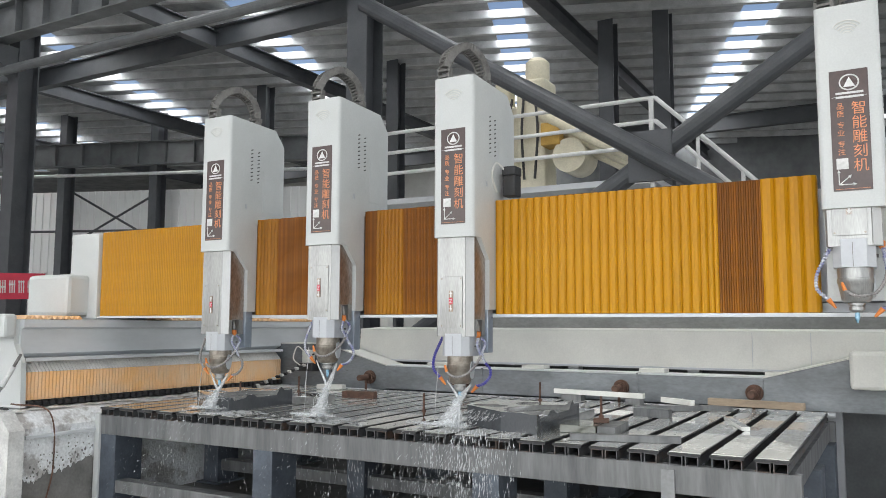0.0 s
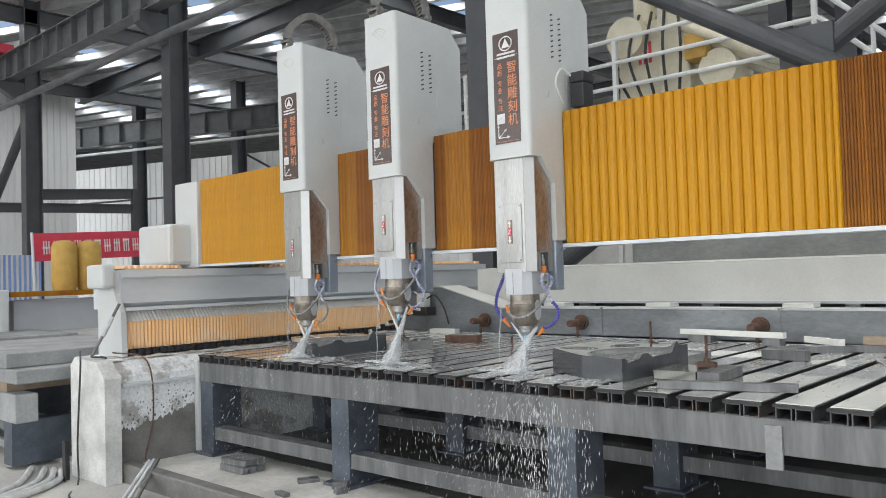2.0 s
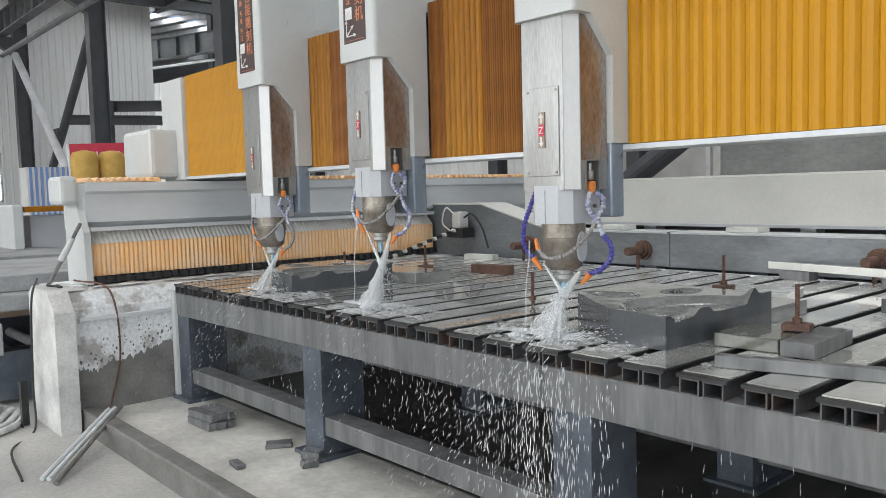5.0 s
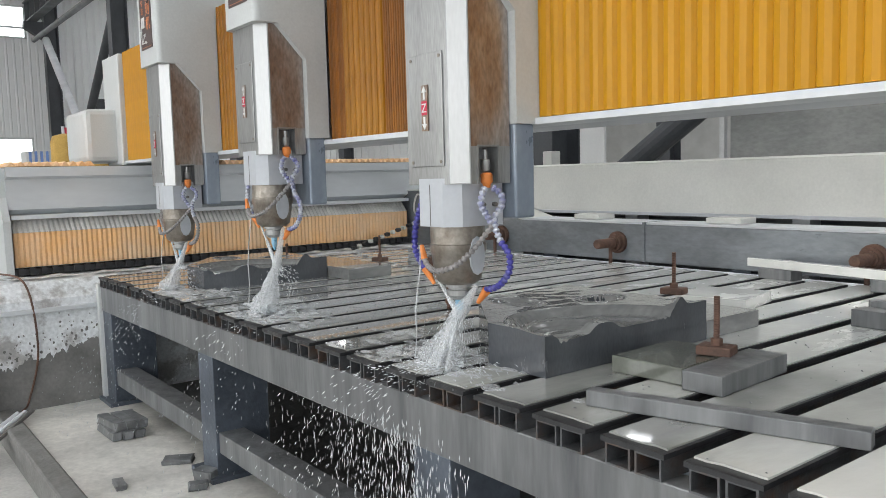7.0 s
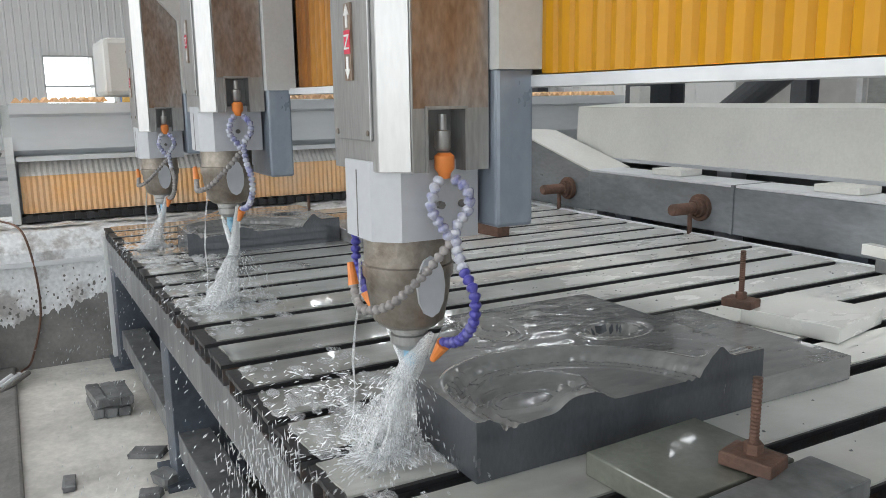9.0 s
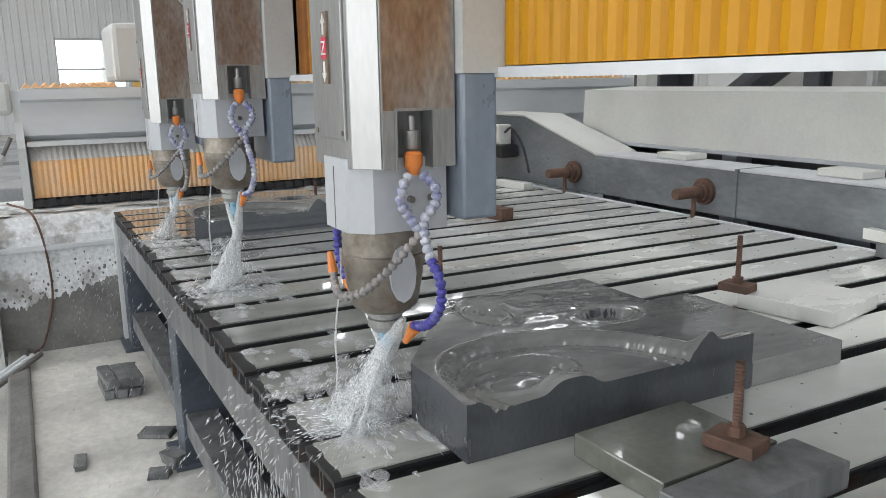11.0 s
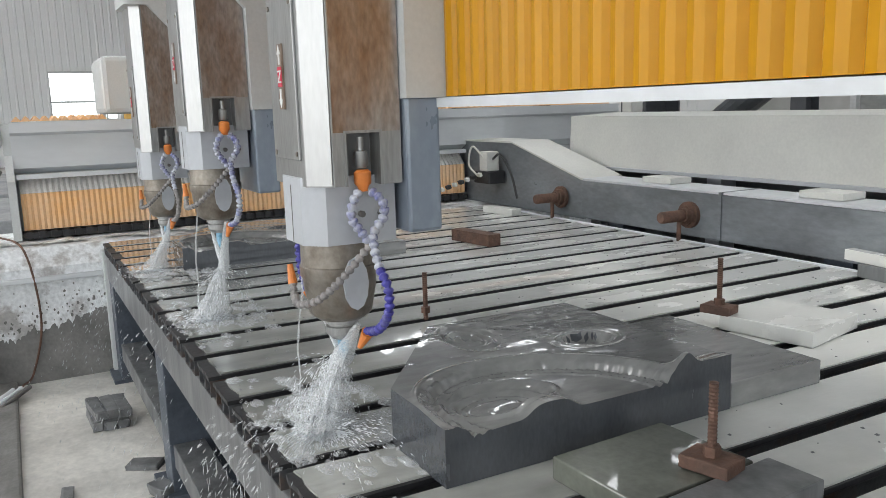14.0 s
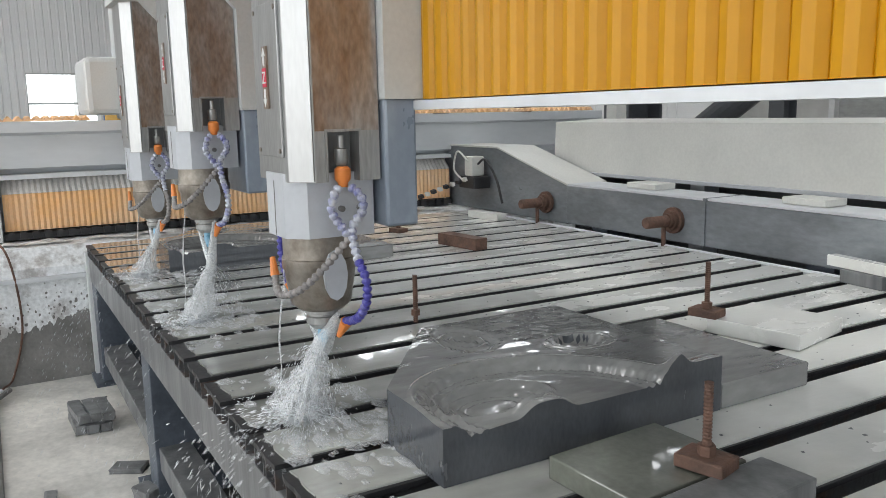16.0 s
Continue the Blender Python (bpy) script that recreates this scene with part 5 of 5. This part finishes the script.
def burst(bm, rng, n, speed, low, spread=1.0, lean=(0, 0), drop=0.25, size=0.004):
    """Drops thrown from the origin and falling to the height low."""
    while n:
        a, v = rng.uniform(0, 6.283), speed * rng.uniform(0.25, 1)
        out = Vector((math.cos(a) * v * spread + lean[0] * rng.random(), math.sin(a) * v * spread + lean[1] * rng.random(), rng.uniform(-0.2, 1.0) * v))
        t = rng.uniform(0.01, drop)
        p = out * t + Vector((0, 0, -4.9 * t * t))
        if p.z < low:
            continue
        d = out + Vector((0, 0, -9.8 * t))
        streak(bm, p, d, size * rng.uniform(3, 9), size * rng.uniform(0.35, 0.8))
        n -= 1
    return bm


def sheet(bm, rng, p, q, r0, r1, n=10, rings=9, rough=0.25):
    """An uneven pouring stream from p to q."""
    p, q = Vector(p), Vector(q)
    d = (q - p).normalized()
    a = d.orthogonal().normalized()
    b = d.cross(a)
    last = None
    for i in range(rings + 1):
        f = i / rings
        r = r0 + (r1 - r0) * f
        ring = [bm.verts.new(p + (q - p) * f + (a * math.cos(k * 6.283 / n) + b * math.sin(k * 6.283 / n)) * r * (1 + rough * rng.uniform(-1, 1))) for k in range(n)]
        if last:
            for k in range(n):
                bm.faces.new((last[k], last[(k + 1) % n], ring[(k + 1) % n], ring[k]))
        last = ring
    return bm


SPLASH = []


def coolant(head, drop, heavy, target, seed):
    """Jets from the nozzles to the cutter and the splash round it, in the head's space."""
    rng = random.Random(seed)
    zb = 1.52 + drop
    tx, ty, tz = target
    part("jet", sheet(B(), rng, (0.085, 0.108, zb - 0.32), (tx, ty, tz), 0.004, 0.011, 8, 8, 0.2), M_FOAM, head, "thin white water jet", True)
    part("spray_fan", sheet(B(), rng, (0.262, 0.145, zb - 0.345), (tx, ty, tz), 0.007, 0.026 * heavy, 12, 8, 0.12), M_WATER, head, "clear fan of spray", True)
    part("spray_cone", sheet(B(), rng, (tx, ty, tz + 0.02), (tx - 0.05, ty - 0.05, 0.884), 0.012, 0.075 * heavy, 16, 10, 0.3), M_MIST, head, "soft white cone of falling water", True)
    for k in range(int(9 * heavy)):
        a, d = rng.uniform(2.4, 5.6), rng.uniform(0.02, 0.12) * heavy
        part("pour", sheet(B(), rng, (tx + rng.uniform(-0.008, 0.008), ty, tz + 0.03), (tx + d * math.cos(a), ty - 0.03 + d * math.sin(a), 0.885), 0.0015, rng.uniform(0.004, 0.012), 7, 12, 0.7), M_MIST, head, "falling strand of white water", True)
    way = [Vector((0.02 - 0.012 * f, 0.09 - 0.03 * f + 0.006 * math.sin(f * 9), zb - 0.22 - (zb - 1.12) * f)) for f in (0, 0.2, 0.4, 0.6, 0.8, 1.0)]
    part("dribble", sweep(B(), way, [0.003, 0.0035, 0.0025, 0.0035, 0.002, 0.003], 6), M_WATER, head, "thin dribble of water", True)
    bm = B()
    for _ in range(130):
        q = rng.random() ** 1.3
        px, py, r = tx + rng.uniform(-0.1, 0.09) - 0.3 * q * heavy, ty + max(-0.02, rng.uniform(-0.16, 0.05) - 0.1 * q) + rng.uniform(0, 0.02), rng.uniform(0.005, 0.024)
        ring = [bm.verts.new((px + r * 1.3 * math.cos(k * 0.7) * rng.uniform(0.6, 1.3), py + r * math.sin(k * 0.7) * rng.uniform(0.6, 1.3), 0.8785)) for k in range(9)]
        mid = [bm.verts.new((px + 0.5 * (v.co.x - px), py + 0.5 * (v.co.y - py), 0.8785 + r * rng.uniform(0.2, 0.9))) for v in ring]
        cap = bm.verts.new((px, py, 0.8785 + r * rng.uniform(0.25, 0.6)))
        for k in range(9):
            bm.faces.new((ring[k], ring[(k + 1) % 9], mid[(k + 1) % 9], mid[k]))
            bm.faces.new((mid[k], mid[(k + 1) % 9], cap))
    tagged(part("foam_mound", bm, M_MIST, head, "churning white water on the slats", True), kind="stuff")
    for k in range(3):
        ob = part("splash", burst(B(), rng, int(150 * heavy), 0.6 * heavy, 0.885 - tz, 0.6, (-0.5, -0.8), 0.26, 0.0022), M_DROP, head, "flying water drops")
        tagged(ob, kind="stuff")
        SPLASH.append((ob, (tx, ty, tz), seed * 10 + k))
    ob = part("low_splash", burst(B(), rng, int(900 * heavy), 1.0 * heavy, -0.004, 1.2, (-0.9, -0.8), 0.2, 0.0024), M_DROP, head, "water drops bouncing off the slats")
    tagged(ob, kind="stuff")
    SPLASH.append((ob, (tx + 0.02, ty - 0.06, 0.89), seed * 10 + 7))


coolant(HEADS[0], 0.0, 0.8, (0.18, 0.12, 1.03), 1)
coolant(HEADS[1], 0.12, 0.9, (0.18, 0.14, 1.1), 2)
coolant(HEADS[2], 0.0, 1.15, (0.18, 0.13, 1.07), 3)

# drops raining through the slats and over the front rail
RAIN = []


def rain(x0, x1, y0, y1, z0, z1, n, seed, size=0.0028):
    rng = random.Random(seed)
    bm = B()
    for _ in range(n):
        p = Vector((rng.uniform(x0, x1), rng.uniform(y0, y1), rng.uniform(z0, z1)))
        streak(bm, p, Vector((rng.uniform(-0.12, 0.12), rng.uniform(-0.12, 0.12), -1)), rng.uniform(0.012, 0.05), size * rng.uniform(0.3, 0.9))
    ob = solid("falling_water", bm, M_DROP, "water raining down from the worktable", "water", "stuff")
    RAIN.append(ob)


def flung(x, y, z, n, vx, vy, seed, size=0.0032):
    """Fine spray thrown off the table in falling arcs."""
    rng = random.Random(seed)
    bm = B()
    for _ in range(n):
        v = Vector((rng.uniform(*vx), rng.uniform(*vy), rng.uniform(0.1, 1.1)))
        t = rng.uniform(0.03, 0.55)
        p = Vector((x + rng.uniform(-0.12, 0.12), y + rng.uniform(-0.08, 0.08), z)) + v * t + Vector((0, 0, -4.9 * t * t))
        if p.z < 0.03 or (p.y > 4.69 and p.z < 0.895) or p.x < -6.23:
            continue
        streak(bm, p, v + Vector((0, 0, -9.8 * t)), rng.uniform(0.006, 0.024), size * rng.uniform(0.3, 0.85))
    ob = solid("flung_spray", bm, M_DROP, "fine white spray flung off the table edge", "water", "stuff")
    FLUNG.append(ob)


FLUNG = []
flung(-2.35, 4.86, 0.9, 800, (-1.6, -0.1), (-1.3, -0.3), 61)
flung(-3.6, 4.88, 0.9, 350, (-1.4, 0.1), (-1.3, -0.35), 62)
flung(-4.9, 4.86, 0.9, 700, (-1.8, -0.3), (-1.4, -0.3), 63)
rain(-6.0, -4.45, 4.82, 5.6, 0.2, 0.62, 170, 11)
rain(-4.1, -2.45, 4.82, 5.5, 0.2, 0.62, 420, 12)
rain(-2.75, -2.0, 4.6, 4.712, 0.25, 0.86, 420, 13, 0.0028)
rain(-2.5, -2.2, 4.62, 4.712, 0.3, 0.88, 320, 15, 0.0032)
rain(-2.15, -1.4, 4.82, 5.6, 0.2, 0.62, 70, 14)
for x, w, n in ((-4.75, 0.35, 1), (-3.7, 0.35, 2), (-2.4, 0.5, 3)):
    rng = random.Random(50 + n)
    bm = B()
    for _ in range(150):
        cx, cy, r = x - 0.1 + w * rng.gauss(0, 0.5), rng.uniform(4.73, 5.1), rng.uniform(0.006, 0.03)
        ring = [bm.verts.new((cx + r * (1.6 * math.cos(k * 0.628)) * rng.uniform(0.6, 1.2), cy + r * math.sin(k * 0.628) * rng.uniform(0.6, 1.2), 0.8795 + rng.uniform(0, 0.0004))) for k in range(10)]
        top = bm.verts.new((cx, cy, 0.887))
        for k in range(10):
            bm.faces.new((ring[k], ring[(k + 1) % 10], top))
    solid("water_foam", bm, M_MIST, "thin white foam running over the slats", "water", "stuff", "", True)


def motions():
    first = [(0, 0.000, 0.028), (0.5, 0.030, 0.024), (1, 0.034, 0.031), (1.5, 0.071, 0.021), (2, 0.062, 0.016), (2.5, 0.033, 0.014), (3, 0.006, 0.013), (3.5, -0.022, 0.015), (6, -0.128, 0.001), (6.5, -0.148, -0.004), (7, -0.163, -0.011), (7.5, -0.177, -0.015), (8, -0.192, -0.016), (8.5, -0.229, -0.014), (9, -0.284, -0.004), (11.5, -0.136, -0.032), (12, -0.139, -0.026), (12.5, -0.116, -0.026), (13, -0.086, -0.029), (13.5, -0.073, -0.025), (14, -0.037, -0.013), (14.5, -0.013, -0.005), (15, 0.036, -0.002), (15.5, 0.078, -0.002), (16, 0.056, -0.005)]
    second = [(0, 0.000, 0.030), (0.5, -0.008, 0.027), (1, -0.014, 0.025), (1.5, -0.016, 0.020), (2, -0.023, 0.017), (2.5, -0.032, 0.019), (3, -0.037, 0.016), (3.5, -0.031, 0.012), (6, -0.028, 0.012), (6.5, -0.019, 0.010), (7, -0.015, 0.005), (7.5, -0.015, 0.004), (8, 0.029, -0.006), (8.5, 0.073, -0.003), (9, 0.045, -0.010), (11.5, 0.028, -0.011), (12, 0.028, -0.011), (12.5, 0.037, -0.013), (13, 0.037, -0.014), (13.5, 0.028, -0.014), (14, 0.035, -0.014), (14.5, 0.020, -0.012), (15, 0.022, -0.011), (15.5, 0.033, -0.011), (16, 0.011, -0.011)]
    third = [(0, 0.000, 0.030), (0.5, -0.023, 0.028), (1, -0.053, 0.026), (1.5, -0.075, 0.024), (2, -0.074, 0.018), (2.5, -0.050, 0.015), (3, -0.029, 0.013), (3.5, 0.013, 0.012), (6, 0.148, -0.003), (6.5, 0.179, -0.009), (7, 0.215, -0.023), (7.5, 0.236, -0.021), (8, 0.311, -0.019), (8.5, 0.383, -0.006), (9, 0.385, 0.009), (11.5, 0.257, -0.018), (12, 0.236, -0.010), (12.5, 0.218, -0.012), (13, 0.192, -0.016), (13.5, 0.170, -0.012), (14, 0.142, -0.002), (14.5, 0.106, 0.004), (15, 0.079, 0.005), (15.5, 0.055, 0.000), (16, 0.034, 0.001)]
    paths = (first, second, third)
    for i, (x, drop) in enumerate(HEAD_X):
        walk(HEADS[i], [(t, pose(x + d, HY, z)) for t, d, z in paths[i]])

    def along(path, t):
        return float(np.interp(t, [q[0] for q in path], [q[1] for q in path]))

    still = [(0, 0, 0), (16, 0, 0)]
    times = [q[0] for q in third]
    for pieces, a, b in ((BEL_R, third, still), (BEL_M, second, third), (BEL_L, first, second), (BEL_E, still, first)):
        for ob, f in pieces:
            p = ob.location.copy()
            walk(ob, [(t, pose(p.x + along(a, t) * (1 - f) + along(b, t) * f, p.y, p.z)) for t in times])
    for ob, (x, y, z), seed in SPLASH:
        rng = random.Random(seed)
        turn, rows = 0.0, []
        for k in range(81):
            rows.append((k * 0.2, pose(x, y, z, 0, 0, turn)))
            turn += rng.uniform(-75, 75)
        walk(ob, rows)
    for n, ob in enumerate(FLUNG):
        rows = []
        for k in range(107):
            rows += [(k * 0.15, pose(0.04, 0.03, 0.08)), (k * 0.15 + 0.1, pose(-0.04, -0.03, -0.08))]
        walk(ob, rows)
    for n, ob in enumerate(RAIN):
        rows = []
        for k in range(107):
            rows += [(k * 0.15, pose(0, 0, 0.04)), (k * 0.15 + 0.1, pose(0, 0, -0.16))]
        walk(ob, rows)


motions()
